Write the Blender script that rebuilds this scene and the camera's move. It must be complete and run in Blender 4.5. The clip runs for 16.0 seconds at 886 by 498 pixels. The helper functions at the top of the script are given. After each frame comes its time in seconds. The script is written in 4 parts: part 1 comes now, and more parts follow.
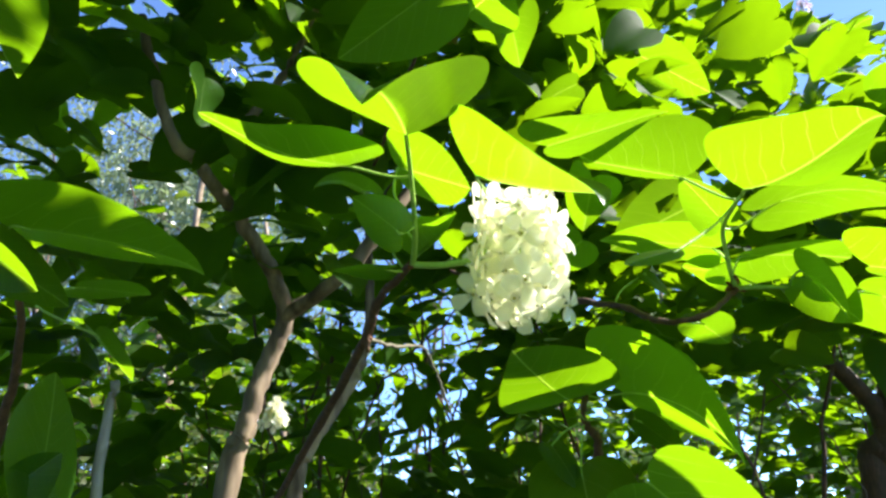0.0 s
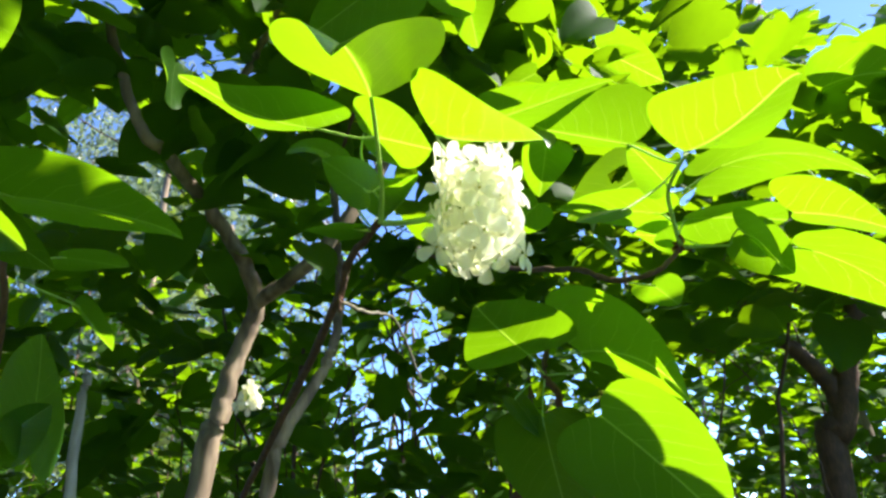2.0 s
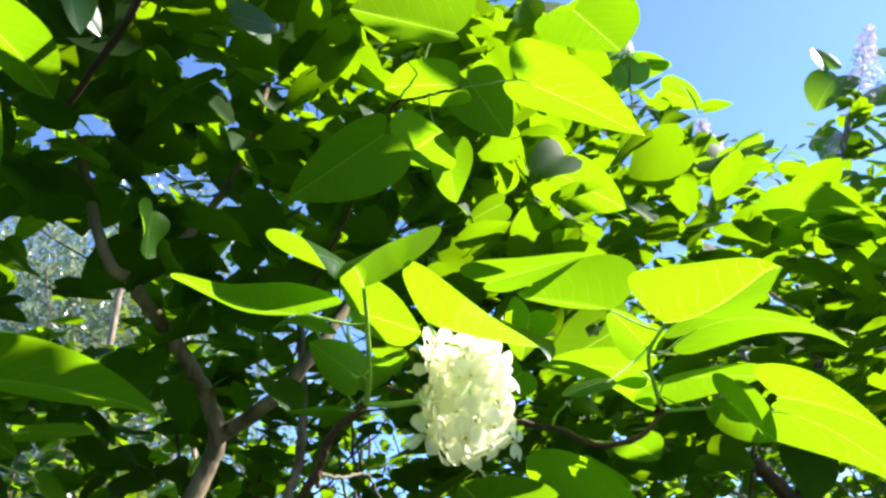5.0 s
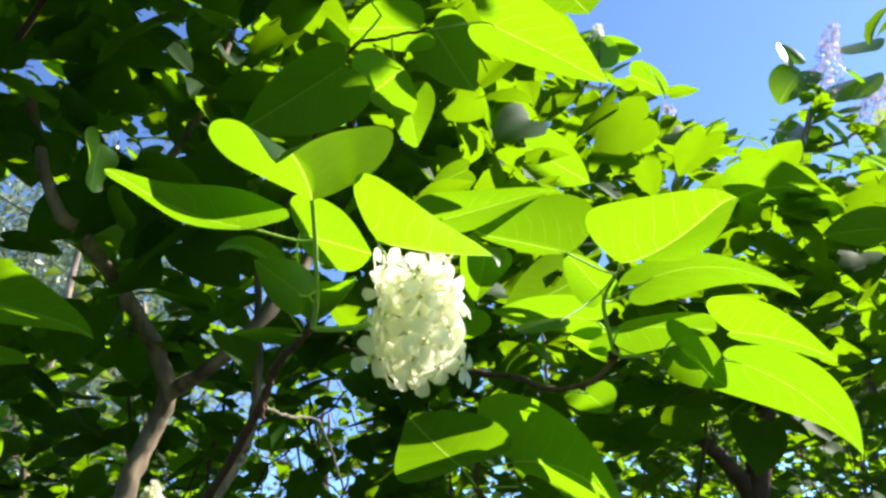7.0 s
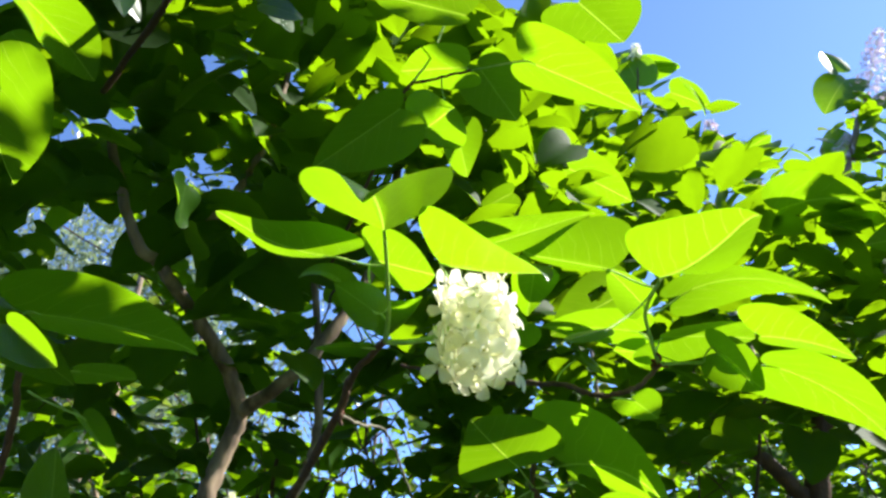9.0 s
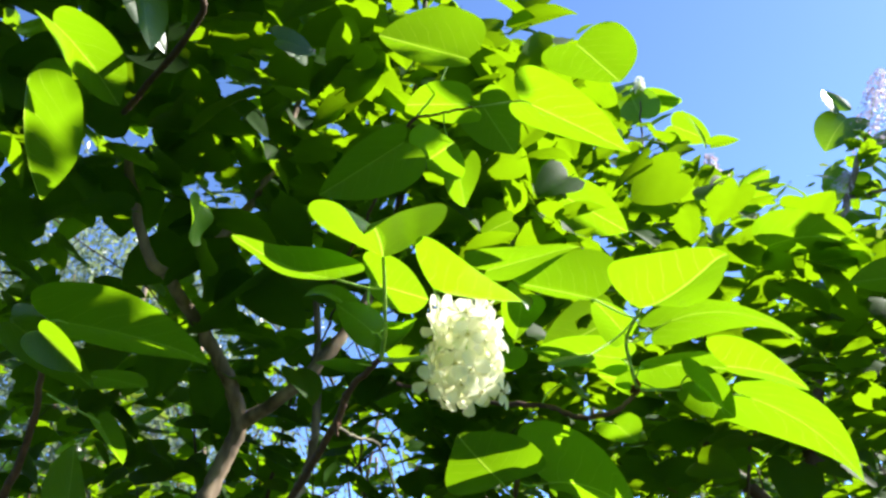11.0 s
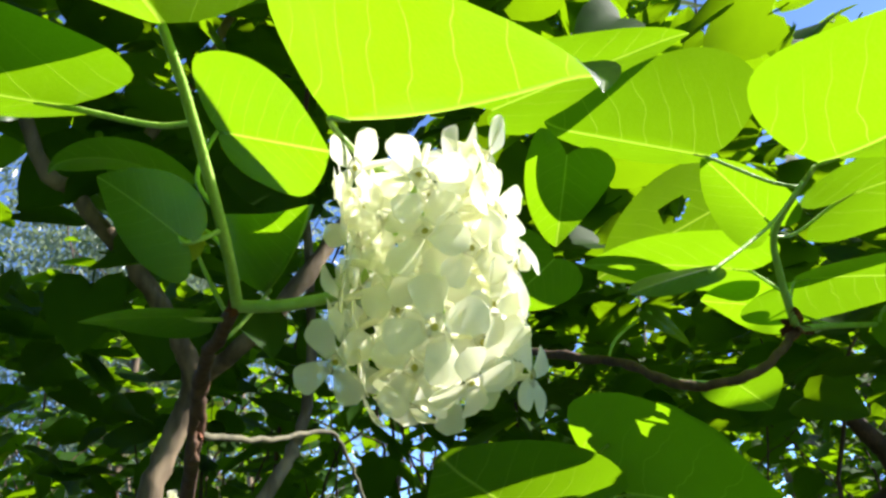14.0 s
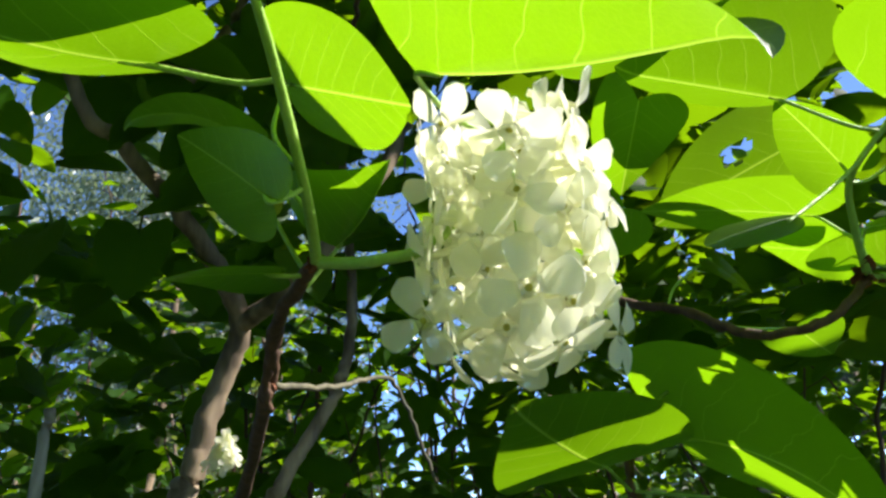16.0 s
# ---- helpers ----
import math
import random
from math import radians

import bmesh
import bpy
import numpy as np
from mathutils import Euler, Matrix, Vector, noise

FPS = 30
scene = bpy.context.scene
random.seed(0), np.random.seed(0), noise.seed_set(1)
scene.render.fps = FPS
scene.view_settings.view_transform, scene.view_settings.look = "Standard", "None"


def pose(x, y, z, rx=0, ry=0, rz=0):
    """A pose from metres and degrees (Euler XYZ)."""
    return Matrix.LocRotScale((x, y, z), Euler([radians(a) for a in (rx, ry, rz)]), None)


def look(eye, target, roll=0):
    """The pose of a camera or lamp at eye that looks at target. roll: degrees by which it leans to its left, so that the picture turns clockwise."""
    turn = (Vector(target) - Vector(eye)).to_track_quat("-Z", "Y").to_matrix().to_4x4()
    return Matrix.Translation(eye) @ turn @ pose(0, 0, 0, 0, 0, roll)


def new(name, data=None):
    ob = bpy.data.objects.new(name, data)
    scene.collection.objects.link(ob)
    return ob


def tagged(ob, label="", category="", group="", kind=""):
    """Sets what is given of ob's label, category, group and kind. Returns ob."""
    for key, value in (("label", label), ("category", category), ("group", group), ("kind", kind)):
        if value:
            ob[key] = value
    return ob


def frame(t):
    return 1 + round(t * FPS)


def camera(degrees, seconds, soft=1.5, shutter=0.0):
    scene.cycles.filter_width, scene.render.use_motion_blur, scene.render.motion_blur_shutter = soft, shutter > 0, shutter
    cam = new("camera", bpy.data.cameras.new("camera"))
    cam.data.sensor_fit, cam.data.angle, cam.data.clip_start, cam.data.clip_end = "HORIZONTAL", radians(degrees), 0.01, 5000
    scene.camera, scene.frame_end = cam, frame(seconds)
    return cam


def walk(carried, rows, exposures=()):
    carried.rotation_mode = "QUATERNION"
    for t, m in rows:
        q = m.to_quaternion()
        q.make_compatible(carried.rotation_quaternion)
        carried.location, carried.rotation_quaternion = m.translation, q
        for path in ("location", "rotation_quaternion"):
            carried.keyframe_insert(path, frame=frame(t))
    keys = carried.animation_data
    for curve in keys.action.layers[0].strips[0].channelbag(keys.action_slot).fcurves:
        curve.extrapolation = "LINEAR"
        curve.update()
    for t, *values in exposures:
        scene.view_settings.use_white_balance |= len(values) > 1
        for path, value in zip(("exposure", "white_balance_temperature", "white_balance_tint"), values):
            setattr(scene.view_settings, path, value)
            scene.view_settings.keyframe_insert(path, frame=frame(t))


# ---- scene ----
cam = camera(63.0, 16.0, soft=2.7)
PATH = [
    (0, (0.06, 0.108, 1.551), (-0.03, 1.979, 2.252), -2.1),
    (0.5, (0.059, 0.103, 1.55), (0.032, 1.968, 2.273), -1.9),
    (1, (0.056, 0.099, 1.542), (0.073, 1.947, 2.306), -3.4),
    (1.5, (0.055, 0.096, 1.523), (0.068, 1.958, 2.254), -4.6),
    (2, (0.061, 0.093, 1.524), (0.059, 1.965, 2.227), -4.4),
    (2.5, (0.054, 0.086, 1.531), (0.041, 1.946, 2.267), -3.9),
    (3, (0.044, 0.082, 1.539), (0.034, 1.923, 2.321), -3.2),
    (3.5, (0.034, 0.082, 1.552), (0.04, 1.884, 2.419), -3.4),
    (4, (0.038, 0.076, 1.565), (0.066, 1.841, 2.506), -4.9),
    (6.5, (0.06, 0.096, 1.543), (0.311, 1.853, 2.466), -4.6),
    (7, (0.055, 0.1, 1.539), (0.279, 1.873, 2.436), -5.2),
    (7.5, (0.049, 0.097, 1.539), (0.271, 1.867, 2.444), -5.2),
    (8, (0.046, 0.092, 1.533), (0.266, 1.864, 2.434), -4.7),
    (8.5, (0.044, 0.077, 1.531), (0.199, 1.84, 2.461), -5.1),
    (9, (0.046, 0.063, 1.52), (0.149, 1.814, 2.48), -5.2),
    (11.5, (0.051, 0.033, 1.507), (0.153, 1.754, 2.521), -3.0),
    (12, (0.067, 0.069, 1.523), (0.184, 1.794, 2.527), -3.0),
    (12.5, (0.073, 0.134, 1.543), (0.21, 1.872, 2.521), -0.9),
    (13, (0.082, 0.185, 1.556), (0.236, 1.954, 2.476), -2.1),
    (13.5, (0.08, 0.21, 1.567), (0.228, 1.976, 2.493), -2.8),
    (14, (0.082, 0.245, 1.594), (0.062, 2.068, 2.417), -4.8),
    (14.5, (0.073, 0.25, 1.606), (0.012, 2.087, 2.395), -6.9),
    (15, (0.069, 0.25, 1.607), (-0.036, 2.109, 2.336), -4.3),
    (15.5, (0.068, 0.249, 1.599), (-0.031, 2.103, 2.341), -3.6),
    (16, (0.071, 0.245, 1.599), (-0.043, 2.125, 2.272), -4.2),
]
LIGHTNESS = [(0, 2.0), (2, 2.02), (4, 2.18), (6.5, 1.72), (8, 1.7), (9, 1.78), (11.5, 1.85), (12.5, 1.86), (13.5, 1.77), (14.5, 1.42), (15, 1.34), (16, 1.3)]
walk(cam, [(t, look(eye, target, roll)) for t, eye, target, roll in PATH], exposures=LIGHTNESS)

# ---- light ----
SUN_AZ, SUN_EL = 80.0, 43.0          # degrees to the right of +y, and above the horizon
world = bpy.data.worlds.new("sky_world")
scene.world = world
world.use_nodes = True
wn = world.node_tree.nodes
sky = wn.new("ShaderNodeTexSky")
sky.sky_type = "NISHITA"
sky.sun_disc = False
sky.sun_elevation = radians(SUN_EL)
sky.sun_rotation = radians(SUN_AZ)
sky.altitude = 2200
sky.dust_density = 0.45
sky.air_density = 0.5
sky.ozone_density = 6.0
wn["Background"].inputs["Strength"].default_value = 0.178
world.node_tree.links.new(sky.outputs["Color"], wn["Background"].inputs["Color"])

sun_data = bpy.data.lights.new("sun", "SUN")
sun_data.energy = 5.0
sun_data.angle = radians(0.53)
sun_data.color = (1.0, 0.96, 0.88)
sun = new("sun", sun_data)
SUN_DIR = Vector((math.sin(radians(SUN_AZ)) * math.cos(radians(SUN_EL)),
                  math.cos(radians(SUN_AZ)) * math.cos(radians(SUN_EL)), math.sin(radians(SUN_EL))))
sun.matrix_world = look(SUN_DIR * 20, (0, 0, 0))


# ---- materials ----
def nodes_of(name):
    m = bpy.data.materials.new(name)
    m.use_nodes = True
    nt = m.node_tree
    nt.nodes.clear()
    return m, nt.nodes, nt.links


def link_math(n, l, op, a, b=None):
    k = n.new("ShaderNodeMath")
    k.operation = op
    for i, v in enumerate((a, b)):
        if v is None:
            continue
        if isinstance(v, (int, float)):
            k.inputs[i].default_value = v
        else:
            l.new(v, k.inputs[i])
    return k.outputs[0]


def mixed(n, l, fac, a, b):
    k = n.new("ShaderNodeMix")
    k.data_type = "RGBA"
    if isinstance(fac, (int, float)):
        k.inputs["Factor"].default_value = fac
    else:
        l.new(fac, k.inputs["Factor"])
    for name, v in (("A", a), ("B", b)):
        sock = [s for s in k.inputs if s.name == name and s.type == "RGBA"][0]
        if isinstance(v, tuple):
            sock.default_value = (*v, 1)
        else:
            l.new(v, sock)
    return [s for s in k.outputs if s.type == "RGBA"][0]


def noise_tex(n, l, scale, detail=3.0, coord=None):
    k = n.new("ShaderNodeTexNoise")
    k.inputs["Scale"].default_value = scale
    k.inputs["Detail"].default_value = detail
    if coord is not None:
        l.new(coord, k.inputs["Vector"])
    return k.outputs["Fac"]


def ramp(n, l, value, lo, hi):
    k = n.new("ShaderNodeMapRange")
    l.new(value, k.inputs["Value"])
    k.inputs["From Min"].default_value = lo
    k.inputs["From Max"].default_value = hi
    return k.outputs["Result"]


def leaf_material(name, face, through_col, share=0.5, veins=True, island=False, shine=0.5, rough=0.33):
    """A thin leaf: waxy face, light let through in yellow-green, paler veins."""
    m, n, l = nodes_of(name)
    out = n.new("ShaderNodeOutputMaterial")
    geo = n.new("ShaderNodeNewGeometry")
    info = n.new("ShaderNodeObjectInfo")
    tex = n.new("ShaderNodeTexCoord")
    rnd = geo.outputs["Random Per Island"] if island else info.outputs["Random"]
    blotch = noise_tex(n, l, 60, 4, tex.outputs["Object"])
    fine = noise_tex(n, l, 900, 3, tex.outputs["Object"])
    height = fine
    vein = None
    if veins:
        uv = n.new("ShaderNodeSeparateXYZ")
        l.new(tex.outputs["UV"], uv.inputs[0])
        side = link_math(n, l, "ABSOLUTE", link_math(n, l, "SUBTRACT", uv.outputs[0], 0.5))
        mid = ramp(n, l, side, 0.011, 0.003)
        bend = link_math(n, l, "POWER", side, 1.25)
        row = link_math(n, l, "SUBTRACT", uv.outputs[1], link_math(n, l, "MULTIPLY", bend, 1.1))
        wob = link_math(n, l, "MULTIPLY", link_math(n, l, "SUBTRACT", noise_tex(n, l, 42, 2, tex.outputs["Object"]), 0.5), 0.20)
        row = link_math(n, l, "ADD", row, wob)
        saw = link_math(n, l, "FRACT", link_math(n, l, "MULTIPLY", row, 6.3))
        ridge = link_math(n, l, "ABSOLUTE", link_math(n, l, "SUBTRACT", saw, 0.5))
        lat = link_math(n, l, "MULTIPLY", ramp(n, l, ridge, 0.020, 0.006), ramp(n, l, side, 0.44, 0.22))
        cells = n.new("ShaderNodeTexVoronoi")
        cells.feature = "DISTANCE_TO_EDGE"
        cells.inputs["Scale"].default_value = 700
        l.new(tex.outputs["Object"], cells.inputs["Vector"])
        net = ramp(n, l, cells.outputs["Distance"], 0.1, 0.02)
        vein = link_math(n, l, "MAXIMUM", mid, link_math(n, l, "MAXIMUM", link_math(n, l, "MULTIPLY", lat, 0.55), link_math(n, l, "MULTIPLY", net, 0.05)))
        height = link_math(n, l, "ADD", link_math(n, l, "MULTIPLY", vein, 1.2), link_math(n, l, "MULTIPLY", fine, 0.3))
    vary = link_math(n, l, "ADD", link_math(n, l, "MULTIPLY", rnd, 0.55), link_math(n, l, "MULTIPLY", blotch, 0.6))
    top = mixed(n, l, vary, tuple(c * 0.75 for c in face), tuple(c * 1.3 for c in face))
    thr = mixed(n, l, vary, tuple(c * 0.82 for c in through_col), tuple(c * 1.12 for c in through_col))
    if vein is not None:
        top = mixed(n, l, link_math(n, l, "MULTIPLY", vein, 0.6), top, (0.16, 0.26, 0.07))
        thr = mixed(n, l, link_math(n, l, "MULTIPLY", vein, 0.9), thr, (0.46, 0.66, 0.06))
    bump = n.new("ShaderNodeBump")
    bump.inputs["Strength"].default_value = 0.25
    bump.inputs["Distance"].default_value = 0.0006
    l.new(height, bump.inputs["Height"])
    body = n.new("ShaderNodeBsdfPrincipled")
    l.new(top, body.inputs["Base Color"])
    l.new(bump.outputs[0], body.inputs["Normal"])
    body.inputs["Roughness"].default_value = rough
    body.inputs["Specular IOR Level"].default_value = shine
    lit = n.new("ShaderNodeBsdfTranslucent")
    l.new(thr, lit.inputs["Color"])
    l.new(bump.outputs[0], lit.inputs["Normal"])
    mix = n.new("ShaderNodeMixShader")
    mix.inputs[0].default_value = share
    l.new(body.outputs[0], mix.inputs[1])
    l.new(lit.outputs[0], mix.inputs[2])
    l.new(mix.outputs[0], out.inputs[0])
    return m


def bark_material(name, dark, pale, scale=220.0, rough=0.8):
    m, n, l = nodes_of(name)
    out = n.new("ShaderNodeOutputMaterial")
    tex = n.new("ShaderNodeTexCoord")
    stretch = n.new("ShaderNodeMapping")
    stretch.inputs["Scale"].default_value = (1, 1, 0.22)
    l.new(tex.outputs["Object"], stretch.inputs["Vector"])
    grain = noise_tex(n, l, scale, 6, stretch.outputs[0])
    broad = noise_tex(n, l, scale * 0.12, 3, tex.outputs["Object"])
    fac = link_math(n, l, "MULTIPLY", ramp(n, l, grain, 0.3, 0.7), ramp(n, l, broad, 0.25, 0.65))
    body = n.new("ShaderNodeBsdfPrincipled")
    l.new(mixed(n, l, fac, dark, pale), body.inputs["Base Color"])
    body.inputs["Roughness"].default_value = rough
    bump = n.new("ShaderNodeBump")
    bump.inputs["Strength"].default_value = 0.6
    bump.inputs["Distance"].default_value = 0.002
    l.new(grain, bump.inputs["Height"])
    l.new(bump.outputs[0], body.inputs["Normal"])
    l.new(body.outputs[0], out.inputs[0])
    return m


def petal_material(name, face, glow, share=0.4):
    m, n, l = nodes_of(name)
    out = n.new("ShaderNodeOutputMaterial")
    tex = n.new("ShaderNodeTexCoord")
    info = n.new("ShaderNodeObjectInfo")
    blotch = noise_tex(n, l, 350, 3, tex.outputs["Object"])
    vary = link_math(n, l, "ADD", link_math(n, l, "MULTIPLY", info.outputs["Random"], 0.5), link_math(n, l, "MULTIPLY", blotch, 0.5))
    body = n.new("ShaderNodeBsdfPrincipled")
    l.new(mixed(n, l, vary, tuple(c * 0.93 for c in face), face), body.inputs["Base Color"])
    body.inputs["Roughness"].default_value = 0.5
    bump = n.new("ShaderNodeBump")
    bump.inputs["Strength"].default_value = 0.2
    bump.inputs["Distance"].default_value = 0.0004
    l.new(noise_tex(n, l, 1400, 3, tex.outputs["Object"]), bump.inputs["Height"])
    l.new(bump.outputs[0], body.inputs["Normal"])
    lit = n.new("ShaderNodeBsdfTranslucent")
    l.new(mixed(n, l, vary, tuple(c * 0.9 for c in glow), glow), lit.inputs["Color"])
    mix = n.new("ShaderNodeMixShader")
    mix.inputs[0].default_value = share
    l.new(body.outputs[0], mix.inputs[1])
    l.new(lit.outputs[0], mix.inputs[2])
    clear = n.new("ShaderNodeBsdfTransparent")
    clear.inputs[0].default_value = (*glow, 1)
    thin = n.new("ShaderNodeMixShader")
    thin.inputs[0].default_value = 0.20
    l.new(mix.outputs[0], thin.inputs[1])
    l.new(clear.outputs[0], thin.inputs[2])
    l.new(thin.outputs[0], out.inputs[0])
    return m


def ground_material():
    m, n, l = nodes_of("ground_grass_soil")
    out = n.new("ShaderNodeOutputMaterial")
    tex = n.new("ShaderNodeTexCoord")
    broad = noise_tex(n, l, 0.8, 5, tex.outputs["Object"])
    fine = noise_tex(n, l, 30, 5, tex.outputs["Object"])
    col = mixed(n, l, ramp(n, l, broad, 0.35, 0.65), (0.07, 0.055, 0.035), (0.06, 0.11, 0.025))
    body = n.new("ShaderNodeBsdfPrincipled")
    l.new(mixed(n, l, fine, col, (0.05, 0.08, 0.02)), body.inputs["Base Color"])
    body.inputs["Roughness"].default_value = 0.95
    bump = n.new("ShaderNodeBump")
    bump.inputs["Distance"].default_value = 0.05
    l.new(fine, bump.inputs["Height"])
    l.new(bump.outputs[0], body.inputs["Normal"])
    l.new(body.outputs[0], out.inputs[0])
    return m


LEAF = leaf_material("lilac_leaf", (0.022, 0.068, 0.0055), (0.190, 0.385, 0.002), 0.56)
LEAF_FAR = leaf_material("lilac_leaf_crown", (0.020, 0.060, 0.0055), (0.198, 0.365, 0.002), 0.50, veins=False, island=True, shine=0.12, rough=0.6)
LEAF_HEDGE = leaf_material("hedge_leaf", (0.045, 0.058, 0.018), (0.17, 0.24, 0.02), 0.45, veins=False, island=True, shine=0.15)
LEAF_TREE = leaf_material("tree_leaf", (0.10, 0.13, 0.08), (0.26, 0.34, 0.15), 0.4, veins=False, island=True)
STALK = bark_material("green_stalk", (0.26, 0.44, 0.06), (0.40, 0.58, 0.13), 300, 0.5)
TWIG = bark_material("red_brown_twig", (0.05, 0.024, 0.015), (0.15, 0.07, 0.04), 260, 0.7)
BARK = bark_material("grey_brown_bark", (0.075, 0.05, 0.032), (0.46, 0.34, 0.22), 70, 0.85)
PALE_BARK = bark_material("pale_bark", (0.22, 0.19, 0.16), (0.72, 0.66, 0.58), 60, 0.8)
PETAL = petal_material("white_petal", (0.955, 0.95, 0.84), (0.97, 0.965, 0.74), 0.52)
PETAL_FAR = petal_material("pale_mauve_petal", (0.72, 0.62, 0.68), (0.66, 0.52, 0.60), 0.35)
BUD = petal_material("flower_eye", (0.55, 0.50, 0.12), (0.5, 0.5, 0.1), 0.3)
WITHER = leaf_material("withered_yellow_leaf", (0.40, 0.42, 0.05), (0.60, 0.62, 0.05), 0.5, veins=False)
DEAD = bark_material("dead_wood", (0.06, 0.055, 0.035), (0.22, 0.19, 0.12), 200, 0.8)
RUST = bark_material("rusty_bud_scale", (0.10, 0.03, 0.015), (0.34, 0.11, 0.045), 400, 0.7)
SOIL = ground_material()


# ---- mesh makers ----
def mesh_of(name, verts, faces, mats, slots=None, uvs=None, smooth=True):
    me = bpy.data.meshes.new(name)
    me.from_pydata(verts, [], faces)
    for m in mats:
        me.materials.append(m)
    if slots is not None:
        me.polygons.foreach_set("material_index", slots)
    if uvs is not None:
        layer = me.uv_layers.new(name="UVMap")
        idx = np.empty(len(me.loops), dtype=np.int32)
        me.loops.foreach_get("vertex_index", idx)
        layer.data.foreach_set("uv", np.asarray(uvs, dtype=np.float32)[idx].ravel())
    if smooth:
        me.polygons.foreach_set("use_smooth", np.ones(len(me.polygons), dtype=bool))
    me.update()
    return me


def part(name, me, parent, label="", m=None):
    ob = new(name, me)
    ob.parent = parent
    if m is not None:
        ob.matrix_basis = m
    if label:
        tagged(ob, label)
    return ob


def thing(name, at, label, category, group="", kind=""):
    ob = new(name)
    ob.location = at
    ob.empty_display_size = 0.02
    return tagged(ob, label, category, group, kind)


MARGIN_X = (0.0, 0.22, 0.60, 0.90, 1.0, 0.95, 0.76, 0.50, 0.25, 0.09, 0.0)
MARGIN_Y = (0.0, -0.085, -0.115, -0.02, 0.18, 0.38, 0.58, 0.745, 0.87, 0.95, 1.0)


def margin(t):
    """The right margin of a heart-shaped leaf, from the notch at its stalk to its tip: across and along, in half-widths and lengths."""
    t = np.asarray(t, dtype=float) * 10
    k = np.clip(t.astype(int), 0, 9)
    f = t - k
    out = []
    for c in (np.array(MARGIN_X), np.array(MARGIN_Y)):
        p0, p1, p2, p3 = c[np.maximum(k - 1, 0)], c[k], c[k + 1], c[np.minimum(k + 2, 10)]
        out.append(0.5 * (2 * p1 + (p2 - p0) * f + (2 * p0 - 5 * p1 + 4 * p2 - p3) * f * f + (3 * p1 - p0 - 3 * p2 + p3) * f ** 3))
    return out


def bent(t, s, length, wl, wr, fold_l, fold_r, bend, bow=0.0, twist=0.0, curl_l=0.0, curl_r=0.0, tip=0.0, blunt=0.85, wave=0.0, phase=0.0):
    """Places on a heart-shaped blade along +y, its base at the origin, its upper face to +z. t runs from base to tip, s from the
    left margin (-1) to the right one (1). Angles in degrees: fold of each half, bend of the midrib, twist, curl of each half, tip."""
    mx, my = margin(t)
    mx = np.maximum(mx, 0.0) ** np.where(t > 0.4, blunt, 1.0)
    a = np.abs(s)
    left = s < 0
    half = np.where(left, wl, wr)
    fold = np.radians(np.where(left, fold_l, fold_r)) * (1 - 0.3 * t)
    curl = np.radians(np.where(left, curl_l, curl_r))
    v = t ** 1.25 * (1 - a) + my * a
    grid = np.linspace(0, 1, 49)
    ang = np.radians(bend) * grid + np.radians(tip) * (np.maximum(grid - 0.78, 0) / 0.22) ** 2
    step = 1 / 48
    gy = np.concatenate(([0], np.cumsum(np.cos((ang[1:] + ang[:-1]) / 2)) * step))
    gz = np.concatenate(([0], -np.cumsum(np.sin((ang[1:] + ang[:-1]) / 2)) * step))
    u = np.clip(v, 0, 1)
    th = np.interp(u, grid, ang)
    y0 = np.interp(u, grid, gy) + np.minimum(v, 0)
    z0 = np.interp(u, grid, gz)
    d = a * mx * half
    f = fold + curl * 0.5 * a * mx
    px = np.sign(s) * d * np.cos(f)
    pz = d * np.sin(f) + wave * length * a * a * mx * np.sin(11 * t + phase + np.where(left, 2.4, 0.0))
    tw = np.radians(twist) * u
    px, pz = px * np.cos(tw) - pz * np.sin(tw), px * np.sin(tw) + pz * np.cos(tw)
    return np.stack((px + bow * length * u * u, y0 * length + pz * np.sin(th), z0 * length + pz * np.cos(th)), -1), 0.5 + 0.5 * s * mx, v


def blade(length, wl, wr, fold_l, fold_r, bend, nu=16, nv=5, seed=0, wave=0.012, hole=None, bow=None, twist=None, curl_l=None, curl_r=None, tip=0.0, blunt=0.75):
    """A heart-shaped leaf: its vertices, texture places and faces."""
    rng = random.Random(seed)
    phase, rnd = rng.uniform(0, 6.3), [rng.uniform(-1, 1) for _ in range(4)]
    bow = rnd[0] * 0.06 if bow is None else bow
    twist = rnd[1] * 14 if twist is None else twist
    curl_l = -12 + rnd[2] * 16 if curl_l is None else curl_l
    curl_r = -12 + rnd[3] * 16 if curl_r is None else curl_r
    t, s = np.meshgrid(np.linspace(0, 1, nu + 1), np.linspace(-1, 1, 2 * nv + 1), indexing="ij")
    p, uu, vv = bent(t, s, length, wl, wr, fold_l, fold_r, bend, bow, twist, curl_l, curl_r, tip, blunt, wave, phase)
    row = 2 * nv + 1
    faces = []
    for i in range(nu):
        for j in range(2 * nv):
            if hole:
                u, c = (i + 0.5) / nu, (j + 0.5 - nv) / nv
                if ((u - hole[0]) / hole[2]) ** 2 + ((c - hole[1]) / (hole[2] * 2.2)) ** 2 < 1:
                    continue
            a = i * row + j
            faces.append((a, a + 1, a + row + 1, a + row))
    return [tuple(q) for q in p.reshape(-1, 3).tolist()], list(zip(uu.ravel().tolist(), vv.ravel().tolist())), faces


